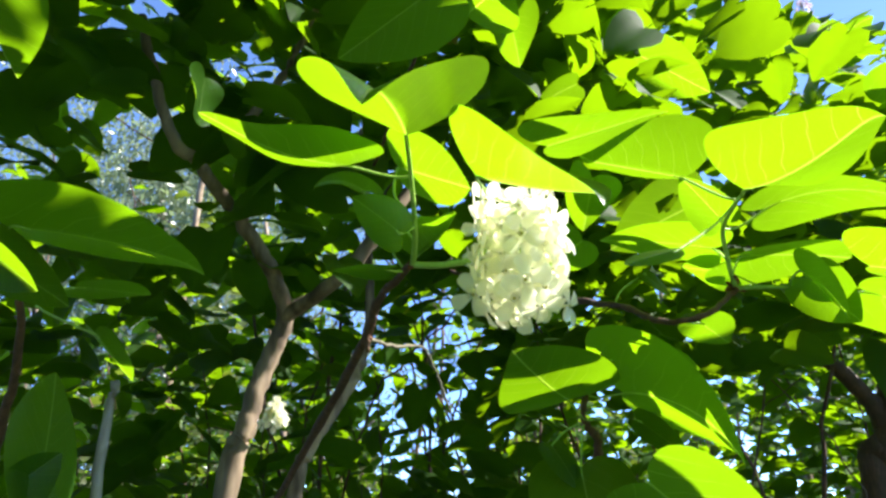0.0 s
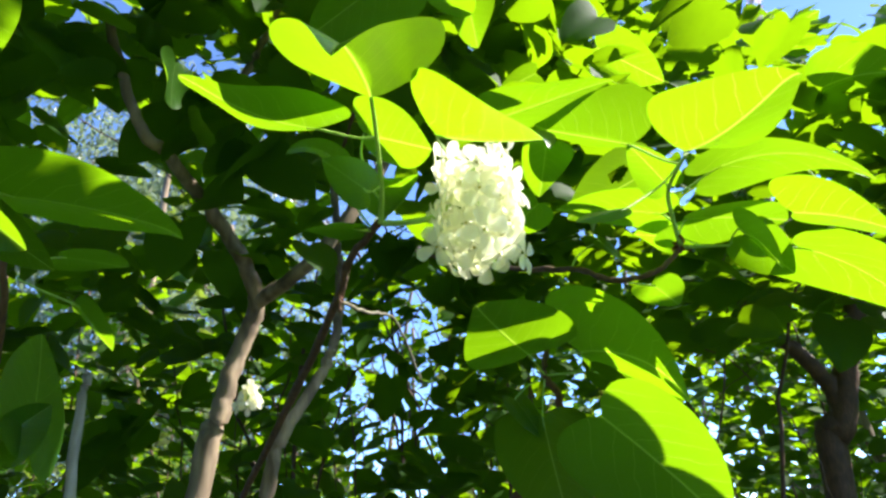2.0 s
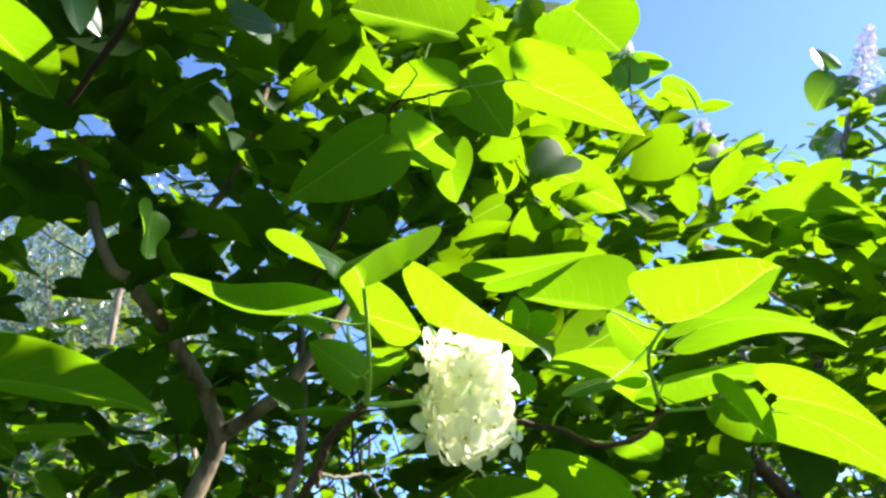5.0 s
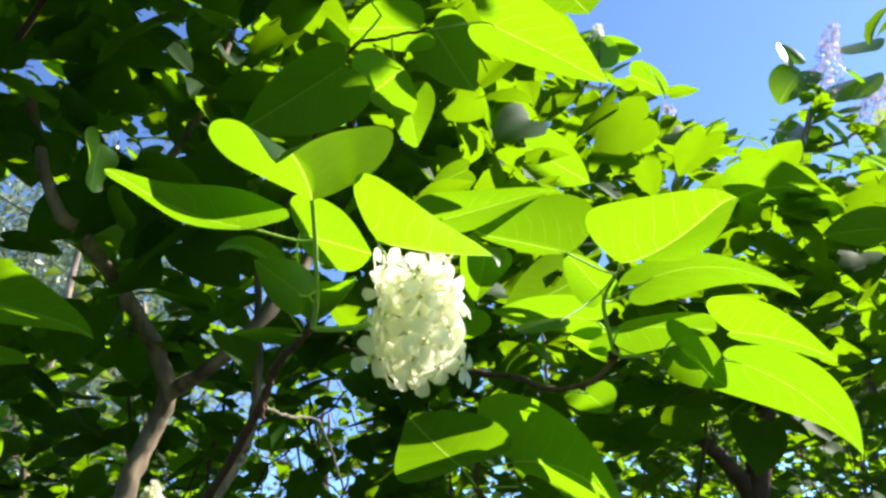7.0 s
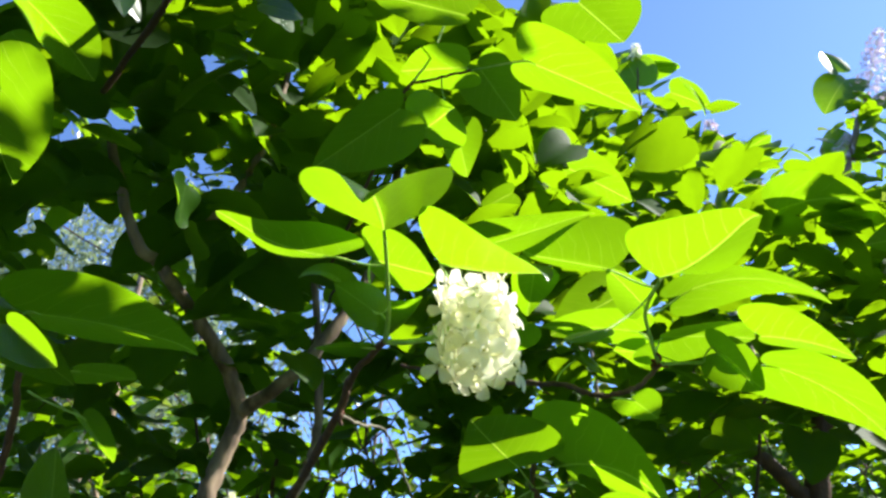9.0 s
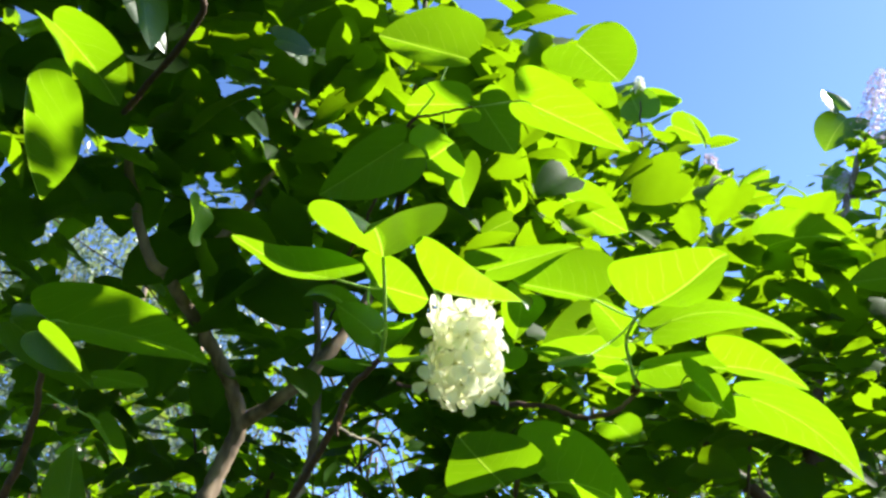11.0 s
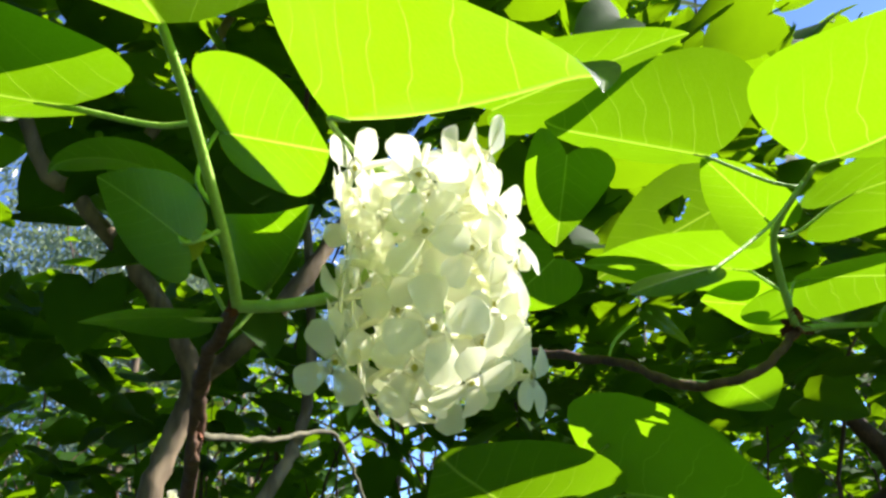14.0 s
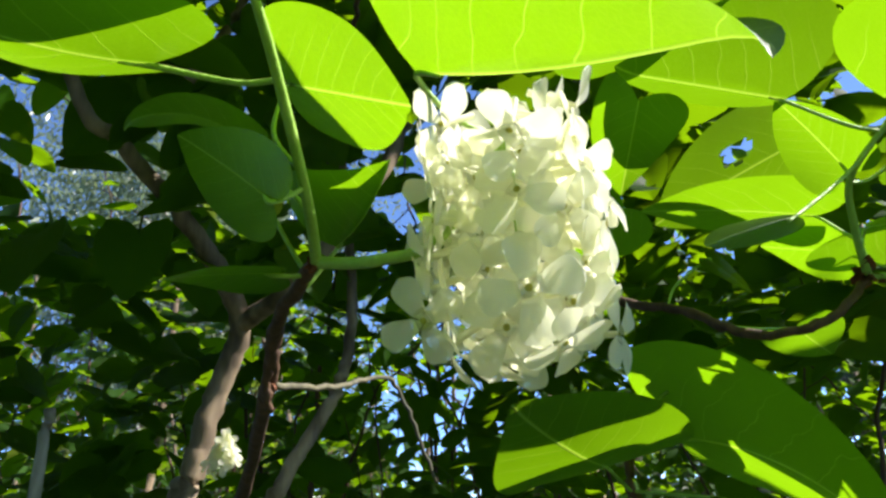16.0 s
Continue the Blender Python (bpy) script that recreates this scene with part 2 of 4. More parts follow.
def tube(points, radii, sides=8, cap=True):
    """A round tapering stem along points."""
    pts = [Vector(p) for p in points]
    verts, faces = [], []
    up = Vector((0.31, 0.17, 0.93))
    for i, p in enumerate(pts):
        d = (pts[min(i + 1, len(pts) - 1)] - pts[max(i - 1, 0)]).normalized()
        a = d.cross(up)
        if a.length < 0.05:
            a = d.cross(Vector((1, 0, 0)))
        a.normalize()
        b = d.cross(a)
        for k in range(sides):
            t = 2 * math.pi * k / sides
            verts.append(tuple(p + radii[i] * (math.cos(t) * a + math.sin(t) * b)))
    for i in range(len(pts) - 1):
        for k in range(sides):
            q = (k + 1) % sides
            faces.append((i * sides + k, i * sides + q, (i + 1) * sides + q, (i + 1) * sides + k))
    if cap:
        faces.append(tuple(reversed(range(sides))))
        faces.append(tuple(range(len(verts) - sides, len(verts))))
    return verts, faces


def smooth_line(points, n=8, wobble=0.0, seed=0):
    """A curve through points, slightly uneven as grown wood is."""
    p = [Vector(q) for q in points]
    rng = random.Random(seed)
    out = []
    for i in range(len(p) - 1):
        p0, p1, p2, p3 = p[max(i - 1, 0)], p[i], p[i + 1], p[min(i + 2, len(p) - 1)]
        for k in range(n):
            t = k / n
            v = 0.5 * ((2 * p1) + (p2 - p0) * t + (2 * p0 - 5 * p1 + 4 * p2 - p3) * t * t + (3 * p1 - p0 - 3 * p2 + p3) * t ** 3)
            out.append(v + Vector([rng.gauss(0, wobble) for _ in range(3)]))
    out.append(p[-1])
    return out


def stem(parent, name, points, r0, r1, mat, label="", sides=8, wobble=0.0, seed=0, knots=0.0):
    line = smooth_line(points, 8, wobble, seed)
    rng = random.Random(seed + 7)
    radii = [(r0 + (r1 - r0) * i / (len(line) - 1)) * (1 + knots * max(0, rng.gauss(0, 1))) for i in range(len(line))]
    at = parent.location
    v, f = tube([q - at for q in line], radii, sides)
    NODES.setdefault(parent.name, []).extend(tuple(q) for q in line[3::3])
    return part(name, mesh_of(name, v, f, [mat]), parent, label)


NODES = {}


def leaf(parent, x, y, z, rx, ry, rz, length, wl, wr, fold_l, fold_r, bend, hole=None, mat=None, wave=0.012, stalk=True, blunt=0.75, label="", **shape):
    """One leaf blade with its stalk, hung from the nearest node of its branch."""
    m = pose(x, y, z, rx, ry, rz)
    seed = int(abs(x * 7919 + y * 104729 + z * 1299709)) % 99991
    fine = hole is not None
    v, uv, f = blade(length, wl, wr, fold_l, fold_r, bend, 36 if fine else 28, 14 if fine else 9, seed, wave, hole, blunt=blunt, **shape)
    slots = [0] * len(f)
    nodes = NODES.get(parent.name, [])
    if nodes and stalk:
        base = Vector((x, y, z))
        node = min(nodes, key=lambda q: (Vector(q) - base).length)
        inv = m.inverted()
        q = inv @ Vector(node)
        if 0.003 < q.length < 0.06:
            line = smooth_line([q, q * 0.55 + Vector((0, -0.10 * q.length, -0.08 * q.length)), (0, 0.0, -0.0005), (0, length * 0.10, -0.0002)], 6)
            k = len(line)
            tv, tf = tube(line, [0.0006 * (1.0 if i < k * 0.7 else 1.0 - 2.4 * (i / k - 0.7)) for i in range(k)], 6)
            o = len(v)
            v += tv
            uv += [(0.9, 0.9)] * len(tv)
            f += [tuple(i + o for i in g) for g in tf]
            slots += [1] * len(tf)
    me = mesh_of("leaf", v, f, [mat or LEAF, STALK], slots, uv)
    return part("leaf", me, parent, label, Matrix.Translation(-parent.location) @ m)


# ---- ground ----
gv = [(-2500, -2500, 0), (2500, -2500, 0), (2500, 2500, 0), (-2500, 2500, 0)]
ground = new("ground", mesh_of("ground", gv, [(0, 1, 2, 3)], [SOIL], smooth=False))
tagged(ground, "bare soil and grass ground under the shrubs", "ground", kind="structure")


# ---- near branch with the white panicle ----
branch_a = thing("lilac_branch", (0.002, 0.468, 1.638), "sunlit lilac branch with heart-shaped leaves and a hanging white flower panicle", "branch")
NODES[branch_a.name] = [(0.036, 0.372, 1.664), (0.037, 0.350, 1.676)]
stem(branch_a, "twig", [(-0.19, 0.85, 1.50), (-0.08, 0.65, 1.59), (0.000, 0.465, 1.634), (0.012, 0.434, 1.647), (0.033, 0.397, 1.653)], 0.0030, 0.0016, TWIG, "red-brown peeling twig", 9, 0.0004, 3, 0.12)
stem(branch_a, "spur", [(0.012, 0.434, 1.647), (0.006, 0.446, 1.638), (0.005, 0.452, 1.629)], 0.0016, 0.0010, TWIG, "short red-brown dead spur", 8, 0.0003, 4, 0.2)
stem(branch_a, "dead_twig", [(0.003, 0.456, 1.637), (0.012, 0.505, 1.643), (0.023, 0.565, 1.655), (0.031, 0.575, 1.638), (0.040, 0.580, 1.610)], 0.0011, 0.0008, DEAD, "pale broken dead twig", 8, 0.0003, 9, 0.1)
stem(branch_a, "shoot", [(0.033, 0.397, 1.653), (0.036, 0.378, 1.660), (0.037, 0.352, 1.675), (0.037, 0.338, 1.682)], 0.0014, 0.0008, STALK, "young green shoot", 8)
stem(branch_a, "flower_stalk", [(0.033, 0.397, 1.653), (0.047, 0.391, 1.650), (0.062, 0.386, 1.652), (0.077, 0.376, 1.668)], 0.0015, 0.0011, STALK, "thin green flower stalk", 8)
leaf(branch_a, 0.037, 0.338, 1.682, -12, -17, -177, 0.077, 0.035, 0.037, 51, 26, 16, bow=-0.01, twist=3, curl_l=1, curl_r=-26, tip=59, wave=0.004)
leaf(branch_a, 0.062, 0.357, 1.673, -36, -26, -121, 0.078, 0.014, 0.032, 52, 23, -3, bow=0.12, twist=-39, curl_l=30, curl_r=-5, tip=66, blunt=0.9)
leaf(branch_a, 0.013, 0.355, 1.680, -16, 3, 133, 0.062, 0.021, 0.029, 6, 14, -32, bow=-0.08, twist=10, curl_l=-6, curl_r=35, tip=17, wave=0.05)
leaf(branch_a, 0.032, 0.423, 1.666, -7, 15, -151, 0.047, 0.018, 0.021, 52, 52, -20, bow=0.03, twist=-13, curl_l=14, curl_r=28, tip=-12)
leaf(branch_a, 0.031, 0.371, 1.657, 68, 41, 135, 0.026, 0.010, 0.010, 1, 11, 22, bow=-0.03, twist=-17, curl_l=-8, curl_r=-13, tip=13)
leaf(branch_a, 0.028, 0.392, 1.697, -36, -30, -104, 0.044, 0.018, 0.020, 11, 15, 1, bow=0.01, twist=11, curl_l=0, curl_r=-4, tip=-1)
leaf(branch_a, 0.011, 0.404, 1.692, 13, -26, 144, 0.031, 0.013, 0.013, 14, 8, 55, bow=-0.03, twist=-35, curl_l=-8, curl_r=-12, tip=50)
leaf(branch_a, 0.025, 0.387, 1.670, -83, -15, 166, 0.013, 0.005, 0.007, -2, -2, 11, mat=WITHER, wave=0.12, blunt=0.6)
leaf(branch_a, 0.023, 0.399, 1.652, 3, 0, 101, 0.025, 0.010, 0.010, -2, -2, 11)


def floret_mesh(seed):
    """A four-petalled lilac floret facing +z, its tube behind it; petals and tube grow from one throat."""
    rng = random.Random(seed)
    tv, tf = tube([(0, 0, 0.0), (0, 0, -0.003), (0, 0, -0.009)], [0.0007, 0.0008, 0.0007], 8, False)
    v, f = [(0.0, 0.0, -0.0004)] + tv, [tuple(i + 1 for i in g) for g in tf]
    slots = [0] * len(f)
    for k in range(8):
        f.append((0, 1 + k, 1 + (k + 1) % 8))
        slots.append(1)
    nu, nv = 13, 4
    row = 2 * nv + 1
    for k in range(4):
        turn = math.pi / 2 * k + rng.uniform(-0.1, 0.1)
        length, half = 0.0090 * rng.uniform(0.9, 1.08), 0.0034 * rng.uniform(0.92, 1.10)
        lift, cup, roll = rng.uniform(-0.05, 0.25), rng.uniform(0.02, 0.22), rng.uniform(-0.12, 0.12)
        o = len(v)
        for i in range(1, nu + 1):
            u = 1 - (1 - i / nu) ** 1.7
            w = half * (0.24 + 1.0 * u ** 0.9) * math.sqrt(max(0.0, 1 - u ** 5.5))
            for j in range(-nv, nv + 1):
                s = j / nv
                px, py = s * w, 0.0004 + u * length * (1 - 0.05 * s * s)
                pz = lift * py - 1.1 * lift * u * u * length + cup * w * s * s + roll * px + 0.00015 * math.sin(5 * u + k + 2 * s)
                v.append((px * math.cos(turn) - py * math.sin(turn), px * math.sin(turn) + py * math.cos(turn), pz))
        for j in range(2 * nv):
            f.append((0, o + j, o + j + 1))
            slots.append(0)
        for i in range(nu - 1):
            for j in range(2 * nv):
                a = o + i * row + j
                f.append((a, a + 1, a + row + 1, a + row))
                slots.append(0)
    return mesh_of("floret", v, f, [PETAL, BUD], slots)


FLORETS = [floret_mesh(s) for s in range(7)]


def panicle(parent, top, bottom, radius, count, seed, extra=()):
    """A hanging cluster of florets round a stalk."""
    rng = random.Random(seed)
    top, bottom = Vector(top), Vector(bottom)
    axis = bottom - top
    long = axis.length
    axis.normalize()
    side = axis.cross(Vector((0, 1, 0))).normalized()
    back = axis.cross(side)
    at = parent.location
    v, f = tube([top - at, top.lerp(bottom, 0.5) - at, bottom - at], [0.0013, 0.001, 0.0006], 7)
    head = part("panicle", mesh_of("panicle", v, f, [STALK]), parent, "dense white lilac panicle")
    for i in range(count):
        t = (i + 0.5) / count
        ang = 2.39996 * i + rng.uniform(-0.25, 0.25)
        r = radius * (0.90 + 0.30 * t - 0.75 * max(0, t - 0.70)) * rng.uniform(0.68, 1.16)
        out = side * math.cos(ang) + back * math.sin(ang)
        p = top + axis * long * t + out * r
        face = (out + axis * rng.uniform(-0.25, 0.45) + axis * (max(0, t - 0.8) * 4 + max(0, 0.2 - t) * 3) + Vector([rng.gauss(0, 0.30) for _ in range(3)])).normalized()
        q = face.to_track_quat("Z", "Y").to_matrix().to_4x4() @ Matrix.Rotation(rng.uniform(0, 6.3), 4, "Z") @ Matrix.Scale(rng.uniform(0.88, 1.12), 4)
        part("floret", FLORETS[i % len(FLORETS)], head, "", Matrix.Translation(p - at) @ q)
    for p, face, turn in extra:
        q = Vector(face).normalized().to_track_quat("Z", "Y").to_matrix().to_4x4() @ Matrix.Rotation(radians(turn), 4, "Z")
        part("floret", FLORETS[int(turn) % len(FLORETS)], head, "", Matrix.Translation(Vector(p) - at) @ q)
    return head


panicle(branch_a, (0.077, 0.374, 1.672), (0.080, 0.389, 1.626), 0.0155, 58, 5, [((0.058, 0.380, 1.633), (-0.25, -1, -0.25), 20)])

# ---- near branch on the right ----
branch_b = thing("lilac_branch", (0.198, 0.488, 1.662), "lilac branch with broad backlit yellow-green leaves beside the panicle", "branch")
NODES[branch_b.name] = [(0.198, 0.486, 1.664), (0.190, 0.469, 1.689), (0.193, 0.446, 1.697), (0.222, 0.490, 1.662)]
stem(branch_b, "twig", [(0.034, 0.818, 1.792), (0.108, 0.633, 1.707), (0.131, 0.555, 1.677), (0.145, 0.515, 1.661), (0.159, 0.494, 1.647), (0.180, 0.486, 1.648), (0.198, 0.488, 1.662)], 0.0019, 0.0015, TWIG, "dark bent twig", 9, 0.0003, 5, 0.14)
stem(branch_b, "shoot", [(0.198, 0.488, 1.662), (0.193, 0.478, 1.678), (0.190, 0.466, 1.690), (0.195, 0.441, 1.699)], 0.0015, 0.0009, STALK, "young green shoot", 8)
stem(branch_b, "shoot", [(0.198, 0.488, 1.662), (0.215, 0.489, 1.662), (0.240, 0.494, 1.662)], 0.0013, 0.0009, STALK, "young green shoot", 8)


def bud_scales(parent, at, size, seed):
    """A tuft of dry curled bud scales round a node."""
    rng = random.Random(seed)
    v, f = [tuple(Vector(at) - parent.location)], []
    for k in range(11):
        d = Vector((rng.gauss(0, 1), rng.gauss(0, 1), rng.gauss(0.2, 0.8))).normalized()
        s = d.cross(Vector((0.2, 0.4, 0.9))).normalized()
        n = d.cross(s)
        long = size * rng.uniform(0.7, 1.3)
        o = len(v)
        for i in range(1, 5):
            u = i / 4
            w = size * 0.42 * math.sin(math.pi * (0.15 + 0.8 * u))
            c = Vector(at) - parent.location + d * long * u + n * long * 0.5 * u * u
            v += [tuple(c - s * w + n * w * 0.5), tuple(c), tuple(c + s * w + n * w * 0.5)]
        f += [(0, o, o + 1), (0, o + 1, o + 2)]
        for i in range(3):
            for j in range(2):
                a = o + i * 3 + j
                f.append((a, a + 1, a + 4, a + 3))
    return part("bud_tuft", mesh_of("bud_tuft", v, f, [RUST]), parent, "dry rusty bud scales")


bud_scales(branch_b, (0.198, 0.487, 1.663), 0.005, 91)
bud_scales(branch_a, (0.033, 0.397, 1.653), 0.0022, 92)
bud_scales(branch_a, (0.006, 0.452, 1.637), 0.0025, 93)
leaf(branch_b, 0.099, 0.435, 1.726, -2, 2, -122, 0.062, 0.026, 0.028, 8, 14, 0, bow=-0.01, twist=-16, curl_l=-4, curl_r=-20, tip=13)
leaf(branch_b, 0.219, 0.480, 1.704, 17, 18, -113, 0.092, 0.039, 0.037, -12, 18, 67, bow=-0.00, twist=-10, curl_l=-22, curl_r=-9, tip=1)
leaf(branch_b, 0.119, 0.431, 1.705, -11, 26, -6, 0.041, 0.014, 0.015, 24, 10, 19, bow=0.02, twist=47, curl_l=9, curl_r=0, tip=-16)
leaf(branch_b, 0.169, 0.452, 1.712, 3, -1, 111, 0.060, 0.033, 0.022, 29, 29, 1, bow=-0.01, twist=-2, curl_l=16, curl_r=-5, tip=-28)
leaf(branch_b, 0.215, 0.388, 1.639, -25, -24, -139, 0.052, 0.020, 0.022, 16, 20, 23, bow=0.03, twist=1, curl_l=3, curl_r=-8, tip=6)
leaf(branch_b, 0.265, 0.489, 1.657, -16, 11, -88, 0.097, 0.041, 0.042, 0, 0, 42, bow=-0.02, twist=-20, curl_l=-37, curl_r=15, tip=8)
leaf(branch_b, 0.188, 0.426, 1.692, -23, -16, -165, 0.086, 0.028, 0.033, 31, 34, -40, bow=-0.03, twist=-4, curl_l=-13, curl_r=2, tip=49)
leaf(branch_b, 0.194, 0.545, 1.658, -9, -7, -38, 0.041, 0.016, 0.016, 10, 8, 2, bow=0.01, twist=16, curl_l=-8, curl_r=1, tip=-2)
leaf(branch_b, 0.202, 0.531, 1.732, -27, 40, 59, 0.063, 0.025, 0.025, 25, 25, 6, hole=(0.42, -0.35, 0.085))
leaf(branch_b, 0.113, 0.445, 1.678, -18, 44, 20, 0.029, 0.017, 0.012, -4, -4, 6)
leaf(branch_b, 0.191, 0.470, 1.694, 46, 10, 130, 0.033, 0.013, 0.013, -8, -8, 6)
leaf(branch_b, 0.213, 0.530, 1.684, 29, 41, 60, 0.034, 0.014, 0.014, 3, 3, 6)
leaf(branch_b, 0.207, 0.498, 1.683, 9, -2, -68, 0.080, 0.032, 0.032, -4, -4, 11)
leaf(branch_b, 0.201, 0.518, 1.696, 15, 5, 83, 0.067, 0.027, 0.027, 6, 6, 11)
leaf(branch_b, 0.236, 0.486, 1.666, -89, -32, -36, 0.036, 0.016, 0.015, -2, -2, 11)
leaf(branch_b, 0.156, 0.435, 1.667, -40, -67, 150, 0.032, 0.005, 0.014, -53, -53, 6)
leaf(branch_b, 0.229, 0.478, 1.667, -49, -22, -121, 0.040, 0.016, 0.016, 26, 26, 27)
leaf(branch_b, 0.162, 0.536, 1.688, -54, 33, -131, 0.022, 0.008, 0.008, 10, 10, 9)

# ---- lower branch ----
branch_c = thing("lilac_branch", (0.10, 0.56, 1.56), "lower lilac branch with drooping half-shaded leaves", "branch")
NODES[branch_c.name] = [(0.115, 0.52, 1.60), (0.125, 0.55, 1.585), (0.12, 0.53, 1.615)]
stem(branch_c, "twig", [(0.06, 0.75, 1.48), (0.10, 0.60, 1.54), (0.125, 0.55, 1.585), (0.115, 0.52, 1.60), (0.12, 0.53, 1.622)], 0.0035, 0.0015, TWIG, "brown twig", 8, 0.0004, 8, 0.1)
leaf(branch_c, 0.104, 0.495, 1.608, 2, 24, 159, 0.067, 0.032, 0.029, -6, 16, -23, bow=0.01, twist=-22, curl_l=-12, curl_r=2, tip=-18)
leaf(branch_c, 0.158, 0.540, 1.647, -41, 12, -73, 0.041, 0.016, 0.016, 13, 13, -33, bow=-0.02, twist=13, curl_l=-6, curl_r=-4, tip=-3)
leaf(branch_c, 0.143, 0.547, 1.618, -11, -32, -141, 0.111, 0.044, 0.047, 8, 23, 42, bow=0.00, twist=15, curl_l=-1, curl_r=-4, tip=5)
leaf(branch_c, 0.125, 0.420, 1.562, -45, -32, -40, 0.077, 0.031, 0.031, -5, -5, 9)
leaf(branch_c, 0.109, 0.507, 1.574, -56, 2, 178, 0.067, 0.028, 0.029, -0, -0, 9)
leaf(branch_c, 0.095, 0.510, 1.586, -55, 10, -142, 0.028, 0.010, 0.010, 10, 10, 9)
leaf(branch_c, 0.139, 0.497, 1.596, -46, 33, -126, 0.032, 0.012, 0.012, 10, 10, 9)

# ---- upper branch ----
branch_d = thing("lilac_branch", (0.102, 0.461, 1.885), "upper lilac branch with bright leaves against the sky", "branch")
NODES[branch_d.name] = [(0.102, 0.461, 1.885), (0.05, 0.477, 1.879), (0.074, 0.474, 1.911)]
stem(branch_d, "twig", [(-0.048, 0.764, 1.868), (0.002, 0.605, 1.855), (0.023, 0.536, 1.852), (0.05, 0.477, 1.879), (0.076, 0.466, 1.883), (0.102, 0.461, 1.885)], 0.0016, 0.0009, TWIG, "thin brown twig", 8, 0.0004, 11, 0.1)
stem(branch_d, "shoot", [(0.05, 0.477, 1.879), (0.074, 0.474, 1.911), (0.089, 0.465, 1.945)], 0.0010, 0.0007, STALK, "thin green shoot", 8, 0.0003, 14)
leaf(branch_d, 0.217, 0.530, 2.023, 12, 0, -41, 0.107, 0.043, 0.045, 11, 3, -3, bow=-0.02, twist=-5, curl_l=-1, curl_r=-8, tip=-7)
leaf(branch_d, 0.137, 0.441, 1.873, -31, 6, -92, 0.089, 0.036, 0.035, 16, 16, 8, bow=0.03, twist=-14, curl_l=-13, curl_r=6, tip=-7)
leaf(branch_d, 0.062, 0.491, 1.854, -29, -32, -144, 0.068, 0.029, 0.027, 26, 22, -3, bow=0.01, twist=1, curl_l=-17, curl_r=8, tip=4)
leaf(branch_d, 0.089, 0.501, 1.864, -83, -6, -47, 0.046, 0.019, 0.020, 16, 20, 7, bow=-0.01, twist=-14, curl_l=-9, curl_r=9, tip=-5)
leaf(branch_d, -0.045, 0.427, 1.925, 53, 76, -9, 0.034, 0.014, 0.013, 14, 6, 18, bow=0.01, twist=1, curl_l=8, curl_r=-6, tip=-2)
leaf(branch_d, 0.117, 0.527, 1.951, -36, -19, -28, 0.059, 0.026, 0.025, -2, -2, 9)
leaf(branch_d, 0.100, 0.471, 1.897, 24, 14, 69, 0.056, 0.023, 0.023, 11, 11, 9)
leaf(branch_d, 0.092, 0.385, 1.860, -3, 3, 112, 0.064, 0.030, 0.025, 36, 36, 6)
leaf(branch_d, -0.041, 0.475, 1.956, 80, 1, 50, 0.040, 0.014, 0.014, 10, 10, 9)
leaf(branch_d, 0.042, 0.550, 1.928, 74, -40, 54, 0.022, 0.008, 0.008, 10, 10, 9)
leaf(branch_d, 0.067, 0.528, 1.948, 24, 75, -26, 0.024, 0.009, 0.009, 10, 10, 9)
leaf(branch_d, 0.048, 0.422, 1.820, -21, 13, 61, 0.068, 0.027, 0.027, -21, -21, 9)

# ---- branches on the left ----
branch_e = thing("lilac_branch", (-0.136, 0.296, 1.861), "overhanging lilac branch with large half-lit leaves", "branch")
NODES[branch_e.name] = [(-0.136, 0.296, 1.861), (-0.117, 0.368, 1.909)]
stem(branch_e, "twig", [(-0.232, 0.6, 2.009), (-0.102, 0.42, 1.949), (-0.117, 0.368, 1.909), (-0.136, 0.296, 1.861)], 0.0030, 0.0014, TWIG, "brown twig", 8, 0.0004, 12, 0.1)
leaf(branch_e, -0.198, 0.403, 1.919, -7, 15, -27, 0.074, 0.032, 0.031, 20, 7, 19, bow=-0.03, twist=41, curl_l=22, curl_r=0, tip=-8)
leaf(branch_e, -0.188, 0.380, 1.847, -65, 53, -31, 0.092, 0.040, 0.041, 50, 45, -30, bow=-0.00, twist=21, curl_l=22, curl_r=6, tip=1)
leaf(branch_e, -0.117, 0.358, 1.894, -64, -39, 57, 0.035, 0.012, 0.017, -10, -10, 11)
leaf(branch_e, -0.137, 0.388, 1.924, -77, 45, -113, 0.040, 0.014, 0.014, 10, 10, 9)
branch_f = thing("lilac_branch", (-0.18, 0.44, 1.65), "shaded lilac branch with a few sun-flecked leaves", "branch")
NODES[branch_f.name] = [(-0.165, 0.45, 1.66), (-0.15, 0.42, 1.66), (-0.13, 0.40, 1.57), (-0.16, 0.42, 1.62)]
stem(branch_f, "twig", [(-0.33, 0.70, 1.50), (-0.22, 0.52, 1.58), (-0.17, 0.45, 1.63), (-0.155, 0.42, 1.665)], 0.0034, 0.0015, TWIG, "brown twig", 8, 0.0004, 13, 0.1)
leaf(branch_f, -0.132, 0.429, 1.662, 10, -3, -24, 0.044, 0.018, 0.017, 4, 3, 3, bow=-0.00, twist=-2, curl_l=-14, curl_r=-2, tip=-4)
leaf(branch_f, -0.138, 0.461, 1.647, -39, 13, -32, 0.034, 0.014, 0.014, 16, 16, -1, bow=-0.00, twist=-4, curl_l=-2, curl_r=-1, tip=3)
